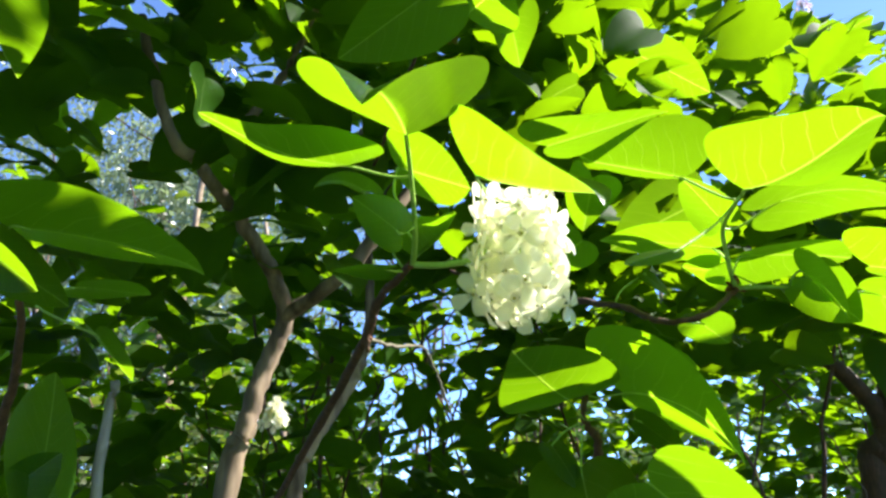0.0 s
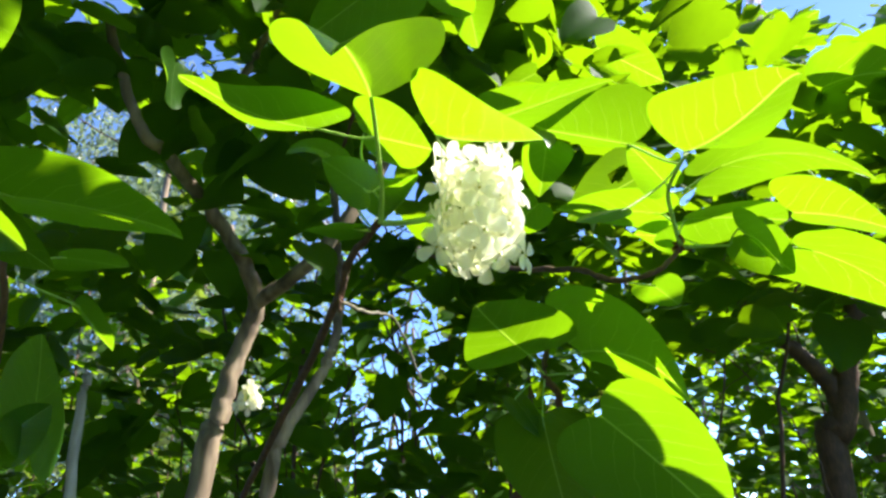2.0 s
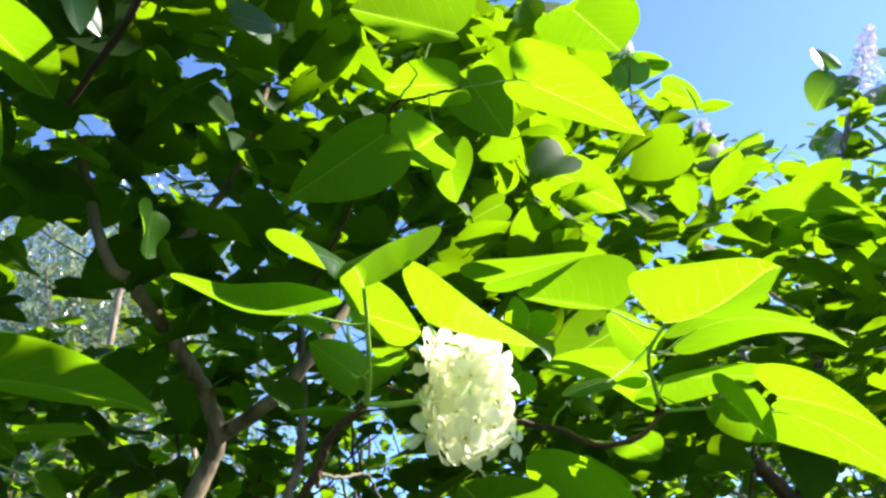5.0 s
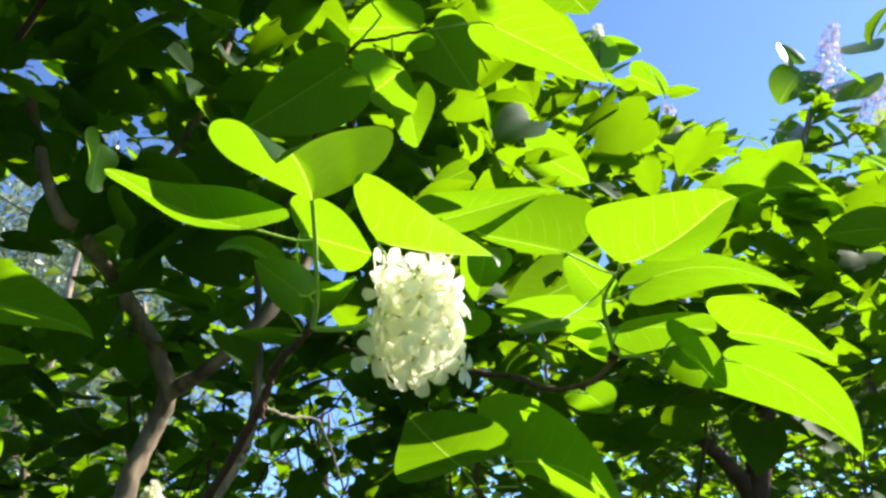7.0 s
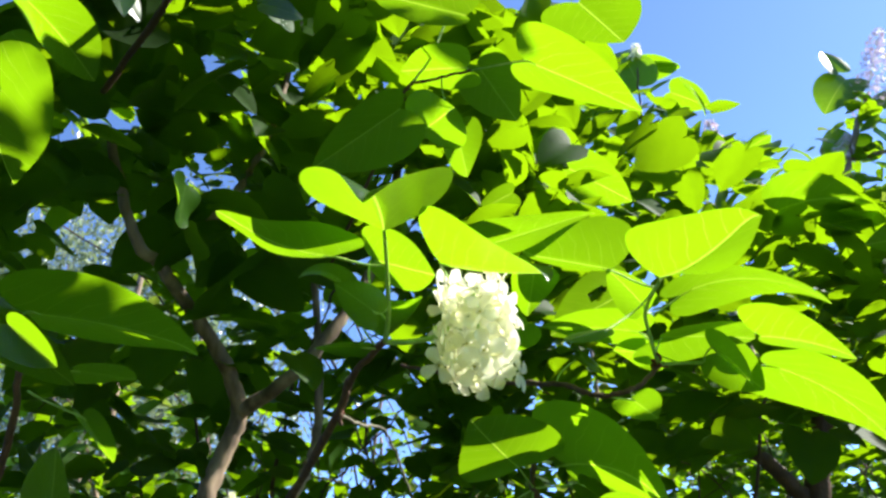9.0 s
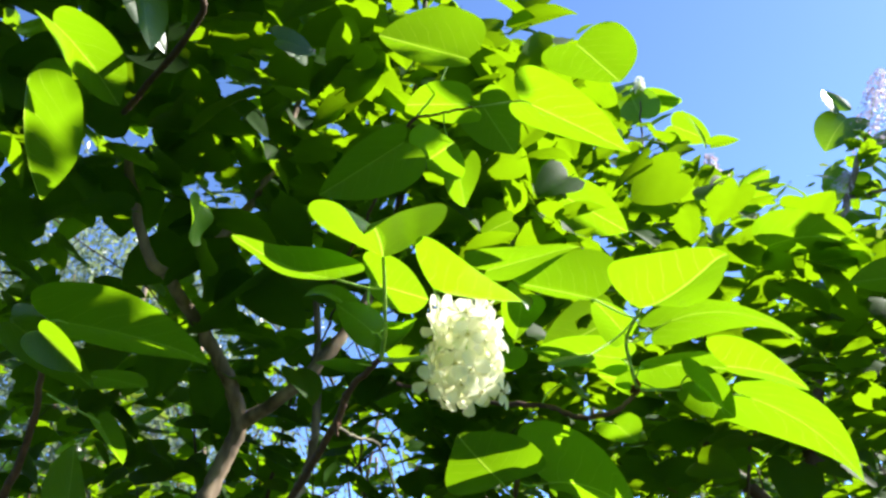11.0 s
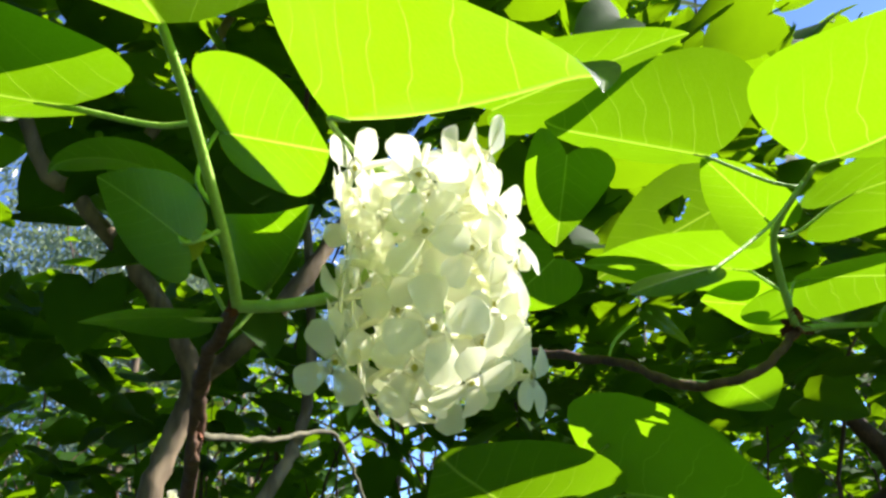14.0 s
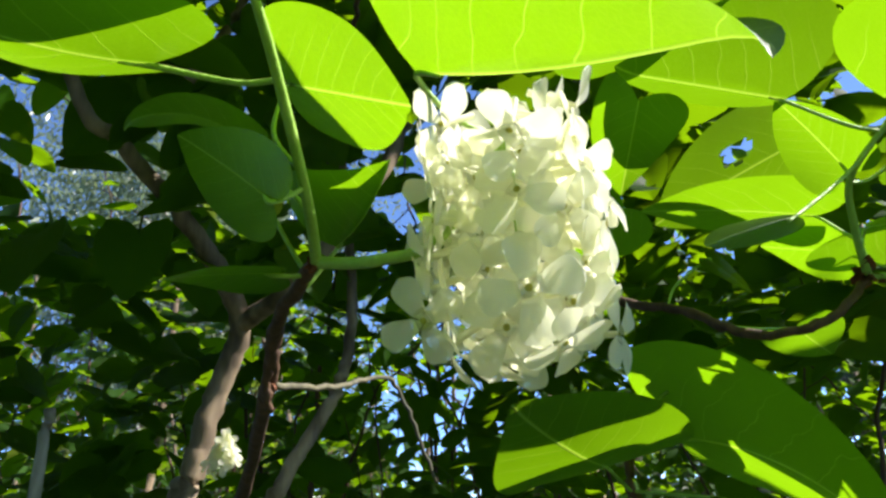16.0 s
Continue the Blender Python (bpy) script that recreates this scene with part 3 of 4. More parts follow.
leaf(branch_f, -0.133, 0.375, 1.671, -1, 4, -69, 0.081, 0.033, 0.034, 11, 19, 17, bow=-0.00, twist=5, curl_l=-9, curl_r=0, tip=23)
leaf(branch_f, -0.119, 0.341, 1.650, -37, -33, -22, 0.026, 0.011, 0.011, -33, -33, 11)
leaf(branch_f, -0.112, 0.389, 1.562, 85, 18, 96, 0.059, 0.024, 0.024, 5, 5, 9)
leaf(branch_f, -0.118, 0.374, 1.562, 80, -44, -107, 0.028, 0.012, 0.011, -29, -29, 9)
leaf(branch_f, -0.141, 0.358, 1.662, -49, 56, -87, 0.050, 0.018, 0.018, 10, 10, 9)

# ---- the shrub behind ----
shrub = thing("lilac_shrub", (-0.25, 0.80, 0.0), "large lilac shrub with bare brown stems and dense heart-shaped leaves", "shrub")
stem(shrub, "trunk", [(-0.33, 0.84, -0.03), (-0.27, 0.84, 1.1), (-0.20, 0.843, 1.574), (-0.184, 0.843, 1.638), (-0.166, 0.848, 1.707), (-0.146, 0.842, 1.759), (-0.155, 0.815, 1.801), (-0.182, 0.787, 1.849), (-0.213, 0.741, 1.893), (-0.234, 0.716, 1.919), (-0.28, 0.72, 2.06)], 0.0128, 0.005, BARK, "brown lilac trunk, pale where the sun strikes it", 12, 0.0008, 21, 0.05)
stem(shrub, "limb", [(-0.213, 0.741, 1.893), (-0.16, 0.76, 1.97), (-0.11, 0.78, 2.10), (-0.08, 0.8, 2.3)], 0.006, 0.003, BARK, "", 8, 0.001, 22, 0.08)
stem(shrub, "limb", [(-0.146, 0.842, 1.759), (-0.06, 0.79, 1.80), (0.02, 0.82, 1.95), (0.06, 0.86, 2.2), (0.1, 0.9, 2.6)], 0.008, 0.004, BARK, "", 8, 0.001, 23, 0.08)
stem(shrub, "trunk", [(-0.30, 0.97, -0.03), (-0.23, 0.98, 1.2), (-0.165, 0.979, 1.581), (-0.15, 0.979, 1.631), (-0.104, 0.999, 1.712), (-0.087, 1.02, 1.774), (-0.087, 1.043, 1.874), (-0.10, 1.05, 2.1)], 0.0098, 0.005, BARK, "grey-brown lilac trunk", 12, 0.0008, 25, 0.08)
stem(shrub, "trunk", [(-0.42, 0.98, -0.03), (-0.40, 0.97, 1.2), (-0.385, 0.95, 1.62), (-0.38, 0.95, 1.72)], 0.008, 0.005, PALE_BARK, "thin pale broken stem", 10, 0.001, 26, 0.06)
# Trunk and limb take the dark twig colour to stand for their shade.
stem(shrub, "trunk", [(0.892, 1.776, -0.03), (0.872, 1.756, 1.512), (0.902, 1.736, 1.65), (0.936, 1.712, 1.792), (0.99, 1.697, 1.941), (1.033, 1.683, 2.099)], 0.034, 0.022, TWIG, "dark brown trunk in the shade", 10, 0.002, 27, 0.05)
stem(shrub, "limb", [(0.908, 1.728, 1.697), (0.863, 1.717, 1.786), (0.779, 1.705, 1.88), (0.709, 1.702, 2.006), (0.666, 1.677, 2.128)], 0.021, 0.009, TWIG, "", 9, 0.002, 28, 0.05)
for k, az in enumerate((118, 142, 168, 196, 224, 252, 280, 304)):
    # unseen bowed stems added behind the camera, which bear the leaves there
    a, r = radians(az), 1.25 + 0.12 * (k % 3)
    sx, sy = math.sin(a), math.cos(a)
    stem(shrub, "trunk", [(0.05 + r * sx * 1.1, 0.1 + r * sy * 1.1, -0.03), (0.05 + r * sx * 1.15, 0.1 + r * sy * 1.15, 1.1), (0.05 + r * sx, 0.1 + r * sy, 2.1), (0.05 + 0.6 * r * sx, 0.1 + 0.6 * r * sy, 2.75)], 0.016, 0.005, BARK, "", 8, 0.003, 300 + k, 0.06)
leaf(shrub, 0.522, 0.838, 1.970, 14, -16, -119, 0.108, 0.046, 0.048, 1, 19, 62, bow=-0.03, twist=-29, curl_l=0, curl_r=10, tip=-9)
leaf(shrub, -0.107, 0.494, 1.821, -79, -9, 90, 0.032, 0.025, 0.023, 1, 1, 11, wave=0.12, blunt=0.6)
leaf(shrub, 0.581, 0.840, 1.946, -7, -18, -122, 0.068, 0.027, 0.027, 1, 1, 11)
leaf(shrub, 0.605, 0.727, 1.863, 16, 38, 66, 0.060, 0.026, 0.024, 27, 27, 11)
leaf(shrub, 0.309, 0.991, 2.158, -38, -25, -66, 0.109, 0.044, 0.044, 6, 6, 11)
leaf(shrub, 0.190, 0.857, 2.032, -18, 34, 63, 0.055, 0.022, 0.022, -18, -18, 11)
stem(shrub, "shoot", [(0.66, 1.62, 2.50), (0.70, 1.60, 2.68), (0.72, 1.60, 2.84), (0.745, 1.60, 2.96)], 0.004, 0.002, TWIG, "slender shoot against the sky", 7, 0.001, 29, 0.05)
leaf(shrub, 0.851, 1.610, 2.852, -61, 31, -120, 0.118, 0.053, 0.053, 25, 25, 29)
leaf(shrub, 0.780, 1.602, 2.926, 11, 42, -69, 0.097, 0.043, 0.043, 12, 12, 20)
leaf(shrub, 0.726, 1.564, 2.781, 39, 40, -83, 0.075, 0.034, 0.034, 12, 12, 12)
leaf(shrub, 0.725, 1.604, 2.844, 91, -8, -23, 0.145, 0.065, 0.065, 11, 11, 13)
leaf(shrub, 0.751, 1.582, 2.758, -53, 39, -98, 0.068, 0.031, 0.031, 10, 10, 24)
leaf(shrub, 0.720, 1.624, 2.733, 16, 39, -102, 0.064, 0.029, 0.029, 9, 9, 4)
leaf(shrub, 0.696, 1.560, 2.620, 25, 32, -62, 0.111, 0.050, 0.050, 11, 11, 30)
leaf(shrub, 0.678, 1.639, 2.957, 59, 22, -41, 0.140, 0.063, 0.063, 11, 11, 17)
leaf(shrub, 0.998, 1.630, 2.598, 56, 25, -51, 0.120, 0.054, 0.054, 11, 11, 30)
leaf(shrub, 0.934, 1.637, 2.584, -21, 45, -110, 0.101, 0.046, 0.046, 18, 18, 5)
leaf(shrub, 1.084, 1.635, 2.546, 39, 39, -78, 0.071, 0.032, 0.032, 24, 24, 18)
leaf(shrub, 0.815, 1.560, 2.532, 41, 32, -57, 0.104, 0.047, 0.047, 14, 14, 11)
leaf(shrub, 0.837, 1.664, 2.867, -35, -21, -77, 0.121, 0.048, 0.049, 20, 20, 11)
leaf(shrub, 0.752, 1.645, 2.935, -10, -32, -104, 0.114, 0.046, 0.047, 17, 17, 11)
leaf(shrub, 1.020, 1.709, 2.678, 14, -34, -138, 0.081, 0.046, 0.032, -24, -24, 11)
leaf(shrub, 0.902, 1.607, 2.535, 0, -19, -122, 0.113, 0.045, 0.045, 6, 6, 11)


def crown(parent, name, label, count, place, size, mat, seed, up=0.55, singles=0, hang=0.0, fine=False):
    """Many heart-shaped leaves. place(rng) gives a leaf's base, or None. The first ones are leaves of their own, the rest one mesh."""
    rng = random.Random(seed)
    at = parent.location
    kinds = []
    for k in range(6):
        v, uv, f = blade(1.0, rng.uniform(0.36, 0.46), rng.uniform(0.36, 0.46), rng.uniform(5, 35), rng.uniform(5, 35), rng.uniform(0, 45), 8 if fine else 6, 3 if fine else 2, k + seed, 0.03)
        tv, tf = tube([(0, -0.22, 0.03), (0, -0.1, -0.02), (0, 0.05, 0)], [0.012, 0.011, 0.009], 4, False)
        o = len(v)
        kinds.append((np.array(v + tv), uv + [(0.9, 0.9)] * len(tv), [tuple(g) for g in f] + [tuple(i + o for i in g) for g in tf], mesh_of("leaf", v + tv, f + [tuple(i + o for i in g) for g in tf], [mat], None, uv + [(0.9, 0.9)] * len(tv))))
    allv, allf, alluv, o = [], [], [], 0
    made = 0
    for _ in range(count):
        p = place(rng)
        if p is None or sun_gap(p):
            continue
        s = size * rng.uniform(0.65, 1.25)
        n = Vector((rng.gauss(0, 0.5), rng.gauss(0, 0.5) - 0.15, up + rng.uniform(0, 0.6))).normalized()
        a = Vector((rng.gauss(0, 1), rng.gauss(0, 1), rng.gauss(-hang, 0.5)))
        a = (a - n * a.dot(n)).normalized()
        x = a.cross(n)
        R = Matrix((x, a, n)).transposed()
        kind = kinds[rng.randrange(6)]
        if made < singles:
            part("leaf", kind[3], parent, "", Matrix.Translation(Vector(p) - at) @ R.to_4x4() @ Matrix.Scale(s, 4))
        else:
            allv.append(kind[0] @ (np.array(R).T * s) + np.array(Vector(p) - at))
            allf += [tuple(i + o for i in g) for g in kind[2]]
            alluv += kind[1]
            o += len(kind[0])
        made += 1
    if allv:
        me = mesh_of(name, np.concatenate(allv).tolist(), allf, [mat], None, alluv)
        tagged(part(name, me, parent, label), kind="stuff")


HEART = Vector((0.055, 0.10, 1.54))


def from_eye(az, el, r):
    a, e = radians(az), radians(el)
    return HEART + r * Vector((math.sin(a) * math.cos(e), math.cos(a) * math.cos(e), math.sin(e)))


def skyline(az):
    """The outline of the shrubs against the open sky, in degrees above the horizon."""
    return 45 - 0.85 * (az - 20) if az > 20 else 80


def airy(az, el, most=0.62):
    """Small openings between the boughs, where the sky shows."""
    return math.sin(az * 1.25 + el * 0.6) * math.sin(el * 1.55 - az * 0.45 + 1.0) + 0.35 * math.sin(az * 2.9 - el * 2.1) > most


def sun_gap(p):
    """The opening through which the sun reaches the lower trunks."""
    across = p.y * math.sin(radians(SUN_AZ)) - p.x * math.cos(radians(SUN_AZ))
    rise = p.z * math.cos(radians(SUN_EL)) - math.sin(radians(SUN_EL)) * (p.x * math.sin(radians(SUN_AZ)) + p.y * math.cos(radians(SUN_AZ)))
    return 0.76 < across < 1.02 and 1.0 < rise < 1.30 or abs(across - 0.43) < 0.07 and abs(rise - 1.50) < 0.07


def canopy_left(rng):
    az, el, r = rng.uniform(-55, 17), rng.uniform(19, 64), rng.uniform(0.70, 1.9)
    if -31 < az < -22 and 21.5 < el < 30 and rng.random() < 0.88:
        return None
    if az < -35.2 and 19 < el < 33 and rng.random() < 0.8 or (az + 34.9) ** 2 + (el - 34.9) ** 2 < 4:
        return None
    if -35.2 < az <= -31 and 23 < el < 29 and rng.random() < 0.6:
        return None
    if az < 5 and airy(az, el, 0.8):
        return None
    if az > -2 and el > 47 and rng.random() < 0.7:
        return None
    return from_eye(az, el, r)


def canopy_right(rng):
    az, el, r = rng.uniform(1, 50), rng.uniform(10, 46), rng.uniform(0.95, 2.4)
    if el > skyline(az) - 1.5 - 2.5 * rng.random():
        return None
    return from_eye(az, el, r)


def gap_low(az, el):
    """Where the sky shows through under the shrub."""
    return -6.5 < az < -0.5 and 4 < el < 10.5


def low_right(rng):
    az, el, r = rng.uniform(2, 60), rng.uniform(-14, 19), rng.uniform(1.9, 4.2)
    if el > 1 and airy(az, el):
        return None
    return from_eye(az, el, r)


def low_left(rng):
    az, el, r = rng.uniform(-60, 6), rng.uniform(-14, 21), rng.uniform(1.1, 3.0)
    if gap_low(az, el) and rng.random() < 0.6 or el > 1 and az > -12 and airy(az, el):
        return None
    return from_eye(az, el, r)


def low_fine(rng):
    az, el, r = rng.uniform(-34, 30), rng.uniform(-5, 15), rng.uniform(2.0, 3.8)
    return None if airy(az * 2.1, el * 2.1, 0.5) else from_eye(az, el, r)


# Unseen roof of leaves above the view, added to shade the shrub.
def overhead(rng):
    az, el, r = rng.uniform(-180, 180), rng.uniform(58, 88), rng.uniform(0.7, 2.0)
    if 5 < az < 140:
        return None
    return from_eye(az, el, r)


def shade_right(rng):
    """Added shade leaves beside the view, under the sun's way to the near branch."""
    x, y, z = rng.uniform(1.3, 4.5), rng.uniform(-0.5, 5.0), rng.uniform(0.3, 2.9)
    if y < 1.3 and z > 2.3:
        return None
    az = math.degrees(math.atan2(x - HEART.x, y - HEART.y))
    el = math.degrees(math.atan2(z - HEART.z, math.hypot(x - HEART.x, y - HEART.y)))
    return Vector((x, y, z)) if az > 44 or el < 14 else None


def behind(rng):
    """Unseen leaves added behind the camera to keep out light from the back."""
    return from_eye(rng.uniform(112, 306), rng.uniform(-25, 62), rng.uniform(0.9, 1.8))


crown(shrub, "foliage", "dense shaded lilac leaves", 3000, canopy_left, 0.066, LEAF_FAR, 41, singles=280, fine=True)
crown(shrub, "foliage", "sunlit lilac leaves", 3100, canopy_right, 0.068, LEAF_FAR, 42, fine=True)
crown(shrub, "foliage", "shaded lower lilac leaves", 6500, low_right, 0.066, LEAF_FAR, 43)
crown(shrub, "foliage", "shaded lower lilac leaves", 5000, low_left, 0.068, LEAF_FAR, 44)
crown(shrub, "foliage", "fine young leaves low in the shrub", 2600, low_fine, 0.034, LEAF_FAR, 51)
crown(shrub, "foliage", "unseen leaves added overhead for shade", 900, overhead, 0.085, LEAF_FAR, 45)
crown(shrub, "foliage", "unseen leaves added behind the camera to cut skylight", 3000, behind, 0.12, LEAF_FAR, 49)
crown(shrub, "foliage", "leaves added at the shrub's side for shade", 4200, shade_right, 0.10, LEAF_FAR, 46)


# ---- flower heads of the shrub ----
def small_floret(seed):
    rng = random.Random(seed)
    v, f = [], []
    for k in range(4):
        t = math.pi / 2 * k + rng.uniform(-0.2, 0.2)
        o = len(v)
        for px, py, pz in ((0, 0, 0), (0.30, 0.45, 0.06), (0.26, 0.85, 0.02), (0, 1.0, -0.05), (-0.26, 0.85, 0.02), (-0.30, 0.45, 0.06)):
            v.append((px * math.cos(t) - py * math.sin(t), px * math.sin(t) + py * math.cos(t), pz + 0.15 * py))
        f += [(o, o + 1, o + 2, o + 3), (o, o + 3, o + 4, o + 5)]
    return np.array(v), f


SMALL = [small_floret(s) for s in range(4)]


def far_panicle(parent, at, axis, long, wide, count, mat, label, seed):
    """A flower head seen from far off, its florets joined."""
    rng = random.Random(seed)
    axis = Vector(axis).normalized()
    side = axis.cross(Vector((0.3, 1, 0.1))).normalized()
    back = axis.cross(side)
    base = Vector(at) - parent.location
    tv, tf = tube([base, base + axis * long * 0.5, base + axis * long], [0.002, 0.0015, 0.0008], 5)
    vs, fs, o = [np.array(tv)], list(tf), len(tv)
    slots = [1] * len(tf)
    for i in range(count):
        t = (i + 0.5) / count
        r = wide * (1 - 0.75 * t) * rng.uniform(0.4, 1.1)
        a = rng.uniform(0, 6.3)
        out = side * math.cos(a) + back * math.sin(a)
        p = base + axis * long * t + out * r
        q = np.array((out + axis * 0.4 + Vector([rng.gauss(0, 0.3) for _ in range(3)])).normalized().to_track_quat("Z", "Y").to_matrix())
        v, f = SMALL[i % 4]
        vs.append(v @ q.T * 0.0085 * rng.uniform(0.8, 1.2) + np.array(p))
        fs += [tuple(j + o for j in g) for g in f]
        slots += [0] * len(f)
        o += len(v)
    return part("flower_head", mesh_of("flower_head", np.concatenate(vs).tolist(), fs, [mat, STALK], slots), parent, label)


far_panicle(shrub, (-0.138, 0.790, 1.640), (0.1, 0, 1), 0.020, 0.011, 30, PETAL, "small white flower head", 1)
far_panicle(shrub, (0.757, 1.57, 2.435), (0, 0, 1), 0.05, 0.030, 50, PETAL, "small white flower head", 2)
far_panicle(shrub, (0.88, 1.60, 2.585), (0.05, 0, 1), 0.12, 0.045, 110, PETAL_FAR, "fading pale mauve flower head", 3)
far_panicle(shrub, (0.738, 1.60, 2.935), (0.1, 0, 1), 0.06, 0.028, 60, PETAL, "fading pale flower head", 4)

# ---- the neighbouring lilac against the sky ----
tall_lilac = thing("lilac_shrub", (1.97, 2.4, 0.0), "tall neighbouring lilac shrub with fading mauve-white flower heads", "shrub")
stem(tall_lilac, "trunk", [(1.97, 2.4, -0.05), (1.85, 2.35, 1.4), (1.60, 2.2, 2.4), (1.553, 2.15, 2.694), (1.644, 2.15, 2.918), (1.775, 2.15, 3.14), (1.815, 2.15, 3.20)], 0.026, 0.006, BARK, "", 9, 0.003, 61, 0.05)
stem(tall_lilac, "limb", [(1.644, 2.15, 2.918), (1.80, 2.14, 2.95), (1.946, 2.15, 3.03)], 0.009, 0.005, BARK, "", 8, 0.003, 62, 0.05)
far_panicle(tall_lilac, (1.80, 2.15, 3.17), (0.19, 0, 0.37), 0.41, 0.085, 420, PETAL_FAR, "tall pale mauve flower head", 5)
far_panicle(tall_lilac, (1.94, 2.15, 3.02), (0.15, 0, 0.23), 0.28, 0.095, 340, PETAL_FAR, "pale mauve flower head", 6)
far_panicle(tall_lilac, (1.60, 2.15, 2.91), (0.085, 0, 0.126), 0.15, 0.05, 110, PETAL_FAR, "browning flower head", 7)
leaf(tall_lilac, 1.770, 2.175, 3.352, 90, -12, 1, 0.126, 0.058, 0.058, 20, 20, 15)
leaf(tall_lilac, 1.780, 2.166, 3.307, -59, -41, 149, 0.205, 0.094, 0.094, 5, 5, 30)
leaf(tall_lilac, 1.700, 2.170, 3.098, -26, -43, 83, 0.058, 0.027, 0.027, 18, 18, 11)
leaf(tall_lilac, 1.607, 2.140, 2.994, 48, -31, 40, 0.088, 0.041, 0.041, 10, 10, 19)
leaf(tall_lilac, 1.718, 2.186, 3.053, -61, -36, 146, 0.173, 0.080, 0.080, 19, 19, 11)
leaf(tall_lilac, 2.032, 2.151, 3.380, 45, 28, -53, 0.176, 0.081, 0.081, 19, 19, 3)
leaf(tall_lilac, 1.959, 2.157, 3.297, -55, 40, -119, 0.109, 0.050, 0.050, 14, 14, 1)
leaf(tall_lilac, 1.922, 2.145, 3.148, 58, 22, -46, 0.233, 0.107, 0.107, 21, 21, 19)
leaf(tall_lilac, 1.848, 2.139, 3.076, 15, 41, -95, 0.092, 0.042, 0.042, 22, 22, 2)
leaf(tall_lilac, 1.974, 2.135, 3.017, -87, 16, 176, 0.156, 0.072, 0.072, 7, 7, 20)
leaf(tall_lilac, 1.848, 2.122, 2.882, -23, 38, -99, 0.154, 0.071, 0.071, 10, 10, 23)
leaf(tall_lilac, 1.742, 2.114, 3.078, -16, 41, -86, 0.133, 0.061, 0.061, 17, 17, 1)
leaf(tall_lilac, 1.766, 2.129, 3.022, -59, 28, -123, 0.121, 0.056, 0.056, 19, 19, 20)
leaf(tall_lilac, 1.684, 2.144, 2.848, -8, -44, 108, 0.139, 0.064, 0.064, 6, 6, 25)
leaf(tall_lilac, 1.761, 2.149, 3.218, -20, 41, -90, 0.103, 0.047, 0.047, 23, 23, 30)
leaf(tall_lilac, 1.716, 2.121, 2.886, -16, 41, -87, 0.113, 0.052, 0.052, 10, 10, 13)


def on_tall(rng):
    t = rng.random()
    p = Vector((1.60, 2.16, 2.75)).lerp(Vector((1.78, 2.16, 3.12)), t) if rng.random() < 0.6 else Vector((1.66, 2.16, 2.90)).lerp(Vector((1.98, 2.16, 2.98)), t)
    return p + Vector((rng.gauss(0, 0.05), rng.gauss(0, 0.08), rng.gauss(0, 0.04)))


crown(tall_lilac, "foliage", "small dark and backlit leaves", 34, on_tall, 0.07, LEAF_FAR, 63, singles=34)

# ---- a pale willow far behind, seen through the shrub ----
willow = thing("tree", (-5.2, 11.0, 0.0), "pale grey-leaved willow with light stems, far behind", "tree")
for k, (dx, dz) in enumerate(((0.0, 7.5), (0.55, 7.0), (-0.6, 6.6), (1.2, 6.0))):
    stem(willow, "trunk", [(-5.2 + dx * 0.3, 11.0, -0.05), (-5.2 + dx * 0.7, 11.0, dz * 0.4), (-5.15 + dx, 11.1, dz * 0.75), (-5.3 + dx * 1.4, 11.0, dz)], 0.13, 0.04, PALE_BARK, "pale sunlit stem", 8, 0.02, 800 + k, 0.03)


def in_willow(rng):
    return Vector((-4.9 + rng.gauss(0, 1.5), 11.0 + rng.gauss(0, 1.5), rng.uniform(1.6, 7.8)))


def strands(parent, count, place, seed, mat, length, label):
    """Fine narrow leaves of a far tree, joined."""
    rng = random.Random(seed)
    vs, fs, o = [], [], 0
    for _ in range(count):
        p = place(rng) - parent.location
        d = Vector((rng.gauss(0, 0.5), rng.gauss(0, 0.5), -0.5 + rng.gauss(0, 0.5))).normalized() * length * rng.uniform(0.6, 1.3)
        w = d.cross(Vector((rng.gauss(0, 1), rng.gauss(0, 1), rng.gauss(0, 1)))).normalized() * length * 0.16
        vs += [tuple(p), tuple(p + d * 0.5 + w), tuple(p + d), tuple(p + d * 0.5 - w)]
        fs.append((o, o + 1, o + 2, o + 3))
        o += 4
    tagged(part("crown", mesh_of("crown", vs, fs, [mat]), parent, label), kind="stuff")


strands(willow, 62000, in_willow, 71, LEAF_TREE, 0.13, "airy crown of fine grey-green leaves")

# ---- fine bare twigs under the shrub ----
thicket = thing("twig_thicket", (0.2, 2.2, 0.0), "thicket of thin bare brown twigs under the shrub", "twigs")
for k in range(150):
    rng = random.Random(1000 + k)
    az, r = radians(rng.uniform(-36, 42)), rng.uniform(1.3, 3.6)
    x, y, z = HEART.x + r * math.sin(az), HEART.y + r * math.cos(az), rng.uniform(1.35, 2.0)
    dx, dz = rng.uniform(-0.35, 0.35), rng.uniform(0.25, 0.7)
    w = rng.uniform(0.0015, 0.005)
    stem(thicket, "twig", [(x - dx * 0.8, y, max(0.0, z - 1.2)), (x - dx * 0.4, y, z - 0.4), (x, y, z), (x + dx * rng.uniform(0.3, 1), y + 0.05, z + dz * 0.6), (x + dx * 1.6, y, z + dz)], w, w * 0.35, TWIG, "", 5, 0.004, 1100 + k, 0.05)

# ---- the far hedge and trees that close the view ----
hedge = thing("shrub_row", (0.0, 6.0, 0.0), "dark row of tall shrubs with bare trunks behind the lilac", "shrubs")


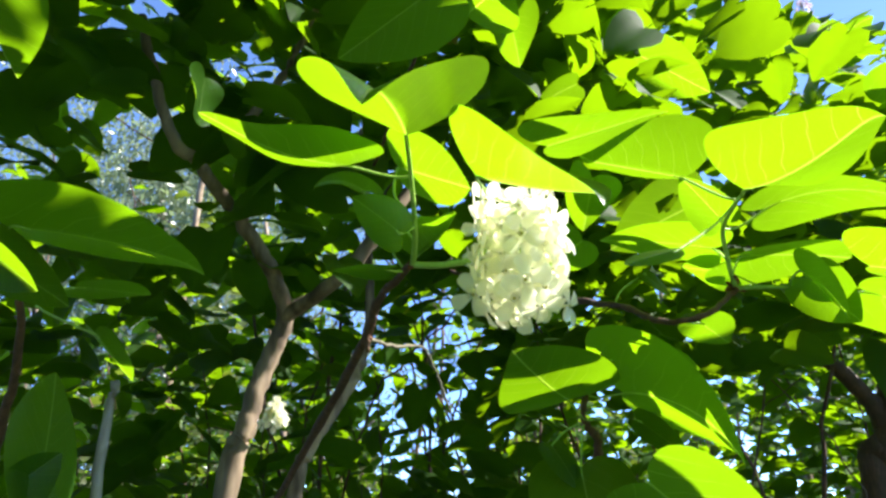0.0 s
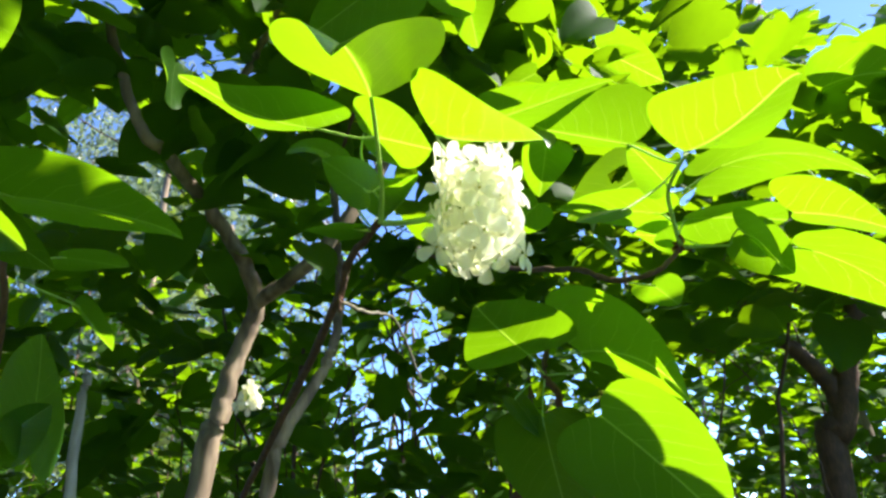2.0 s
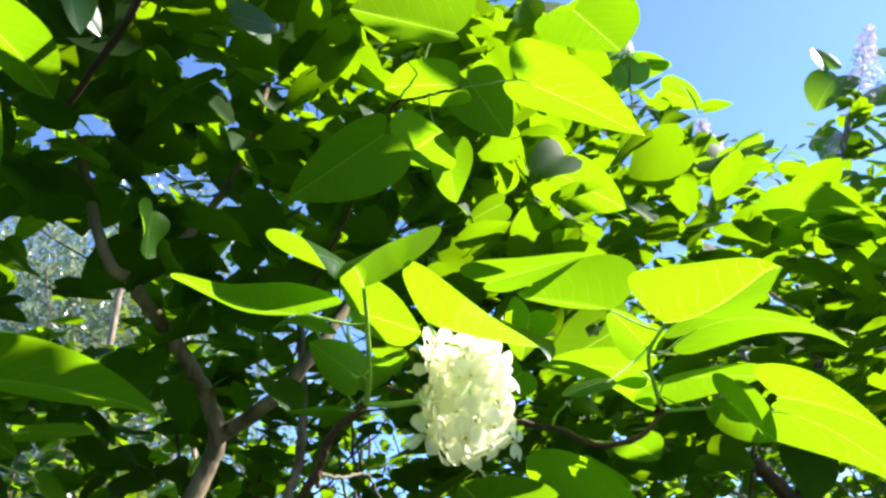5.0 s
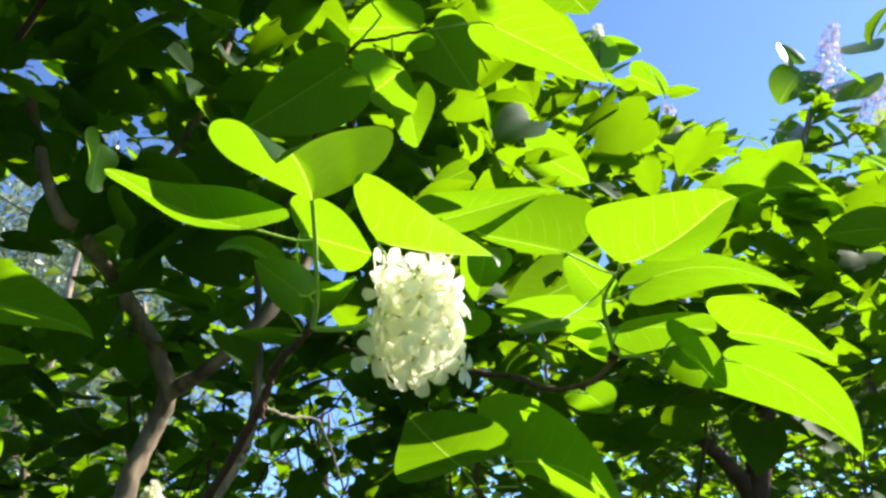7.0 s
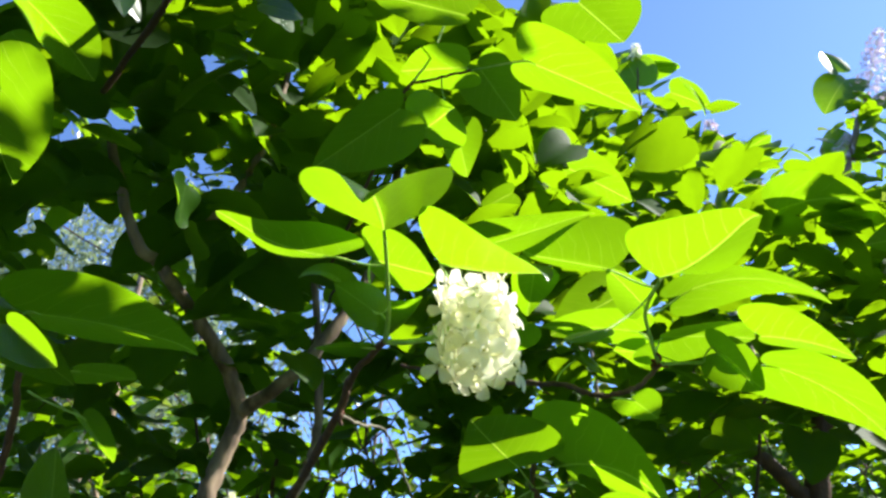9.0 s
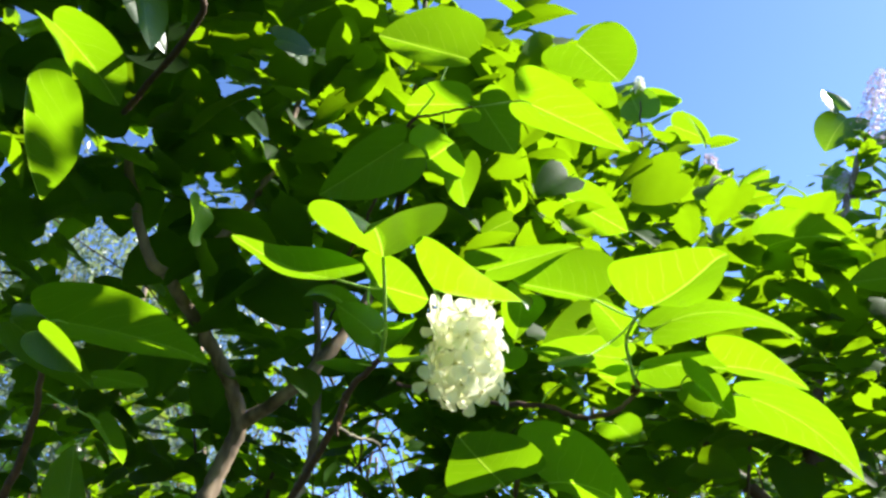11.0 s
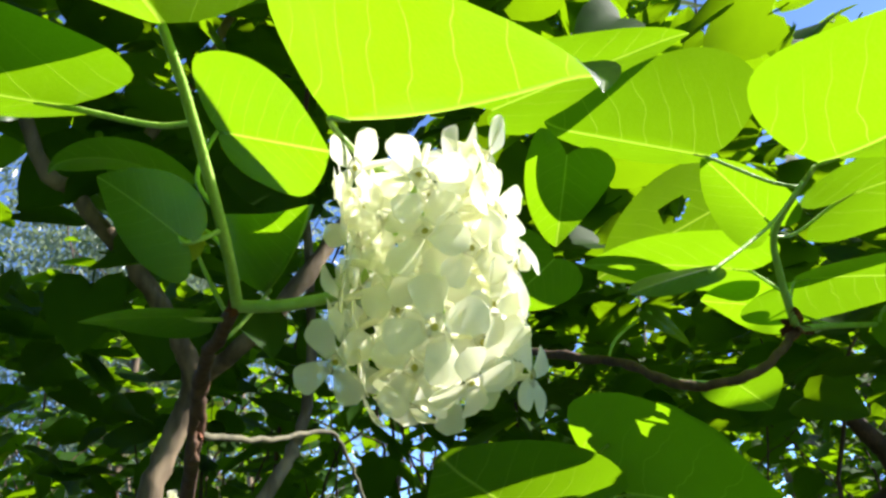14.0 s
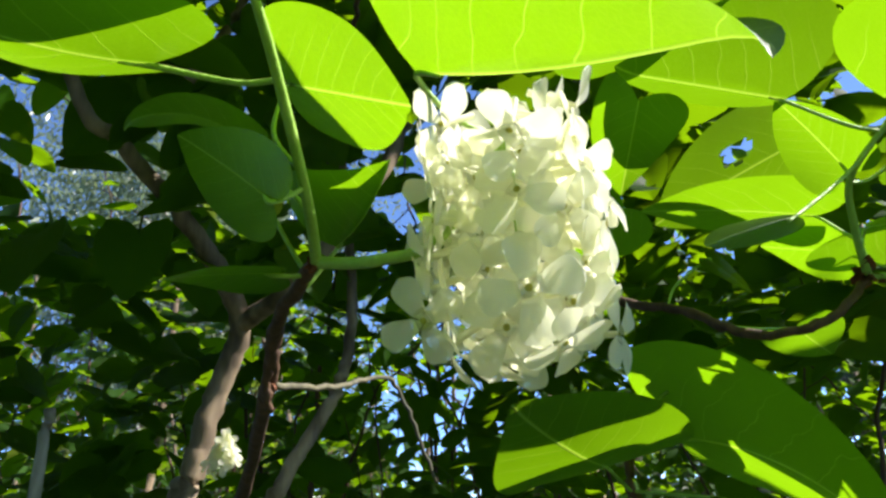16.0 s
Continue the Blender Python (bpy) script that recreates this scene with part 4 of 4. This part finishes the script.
def far_row(rng):
    az, r = rng.uniform(-75, 75), rng.uniform(4.0, 8.0)
    top = 2.6 + 0.9 * math.sin(az * 0.21) + 0.6 * math.sin(az * 0.53 + 1)
    a = radians(az)
    z = rng.uniform(0.2, max(1.2, top))
    if -7 < az < 3 and z > 1.75 and rng.random() < 0.35:
        return None
    el = math.degrees(math.atan2(z - HEART.z, r))
    if el > 1 and az > -12 and airy(az, el):
        return None
    return Vector((HEART.x + r * math.sin(a), HEART.y + r * math.cos(a), z))


for k in range(26):
    rng = random.Random(600 + k)
    az, r = radians(-55 + k * 4.6 + rng.uniform(-2, 2)), rng.uniform(2.6, 6.5)
    x, y = HEART.x + r * math.sin(az), HEART.y + r * math.cos(az)
    lean = rng.uniform(-0.4, 0.4)
    w = rng.uniform(0.012, 0.035)
    stem(hedge, "trunk", [(x, y, -0.05), (x + lean * 0.3, y, 1.1), (x + lean * 0.7, y + 0.1, 2.0), (x + lean * 1.3, y + 0.1, 3.2)], w, w * 0.4, BARK, "", 7, 0.004, 700 + k, 0.05)
crown(hedge, "foliage", "dark far leaves of the shrub row", 15000, far_row, 0.10, LEAF_HEDGE, 47)

# ---- an unseen tree added beside the path; its crown shades part of the branch ----
ACROSS = Vector((-math.cos(radians(SUN_AZ)), math.sin(radians(SUN_AZ)), 0))
RISE = SUN_DIR.cross(ACROSS)
shade_tree = thing("tree", (2.6, 1.4, 0.0), "unseen broad-leaved tree added beside the shrub to cast shade", "tree")
stem(shade_tree, "trunk", [(2.6, 1.4, -0.05), (2.5, 1.4, 1.8), (1.9, 1.3, 2.9), (1.25, 1.2, 3.4)], 0.07, 0.02, BARK, "", 10, 0.004, 81, 0.03)
stem(shade_tree, "limb", [(1.9, 1.3, 2.9), (1.5, 1.35, 3.1), (1.0, 1.4, 3.2)], 0.02, 0.006, BARK, "", 8, 0.003, 82, 0.03)


# Clump set on the sun's way to shade the upper leaves behind.
def spread(rng):
    a, c = rng.uniform(0.70, 1.08), rng.uniform(1.56, 1.98)
    return ACROSS * a + RISE * c + SUN_DIR * rng.uniform(2.6, 3.3)


# Clumps set on the sun's way to shade leaves of the left branches.
def inner_spread(rng):
    a, c = (rng.uniform(0.37, 0.43), rng.uniform(1.245, 1.30)) if rng.random() < 0.4 else (rng.uniform(0.36, 0.45), rng.uniform(1.36, 1.45))
    return ACROSS * a + RISE * c + SUN_DIR * rng.uniform(2.4, 2.9)


# Clump set on the sun's way to shade the lower branch's large leaf.
def lower_spread(rng):
    return ACROSS * rng.uniform(0.53, 0.64) + RISE * rng.uniform(0.86, 1.02) + SUN_DIR * rng.uniform(2.3, 2.9)


crown(shade_tree, "crown", "crown leaves added to shade the leaves behind", 150, spread, 0.07, LEAF_FAR, 48)
crown(shade_tree, "crown", "crown leaves added to shade the left branches", 26, inner_spread, 0.05, LEAF_FAR, 53)
crown(shade_tree, "crown", "crown leaves added to shade the lower branch", 45, lower_spread, 0.07, LEAF_FAR, 52)
stem(shade_tree, "limb", [(2.5, 1.4, 1.8), (1.9, 1.1, 2.2), (1.1, 0.78, 2.35)], 0.016, 0.004, BARK, "", 8, 0.003, 83, 0.03)


def tall_tree(x, y, height, spread_r, seed):
    """An added tall tree that shuts the view; sun-side ones shade the far shrubs."""
    t = thing("tree", (x, y, 0.0), "tall dark broad-leaved tree added to close and shade the background", "tree", "tall trees")
    rng = random.Random(seed)
    stem(t, "trunk", [(x, y, -0.1), (x + 0.1, y, height * 0.4), (x + rng.uniform(-0.3, 0.3), y + 0.1, height * 0.9)], 0.16, 0.04, BARK, "", 10, 0.01, seed, 0.02)
    for k in range(5):
        a, h = rng.uniform(0, 6.3), height * rng.uniform(0.35, 0.7)
        stem(t, "limb", [(x + 0.05, y, h), (x + 0.6 * spread_r * math.cos(a), y + 0.6 * spread_r * math.sin(a), h + 0.5), (x + spread_r * math.cos(a), y + spread_r * math.sin(a), h + 1.1)], 0.05, 0.015, BARK, "", 7, 0.006, seed + k, 0.02)

    def in_crown(r2):
        while True:
            p = Vector((r2.uniform(-1, 1), r2.uniform(-1, 1), r2.uniform(-1, 1)))
            if 0.2 < p.length < 1:
                return Vector((x + p.x * spread_r, y + p.y * spread_r, height * 0.58 + p.z * height * 0.42))

    crown(t, "crown", "dense dark crown", 900, in_crown, 0.26, LEAF_FAR, seed + 50)


# The first three, mostly out of view, are added to shade the far row.
tall_tree(5.6, 5.2, 5.6, 1.7, 901)
tall_tree(6.4, 8.2, 6.4, 2.0, 902)
tall_tree(5.0, 11.0, 6.6, 2.2, 903)
tall_tree(1.5, 12.5, 3.2, 2.0, 904)
tall_tree(-3.2, 10.5, 3.2, 2.0, 905)
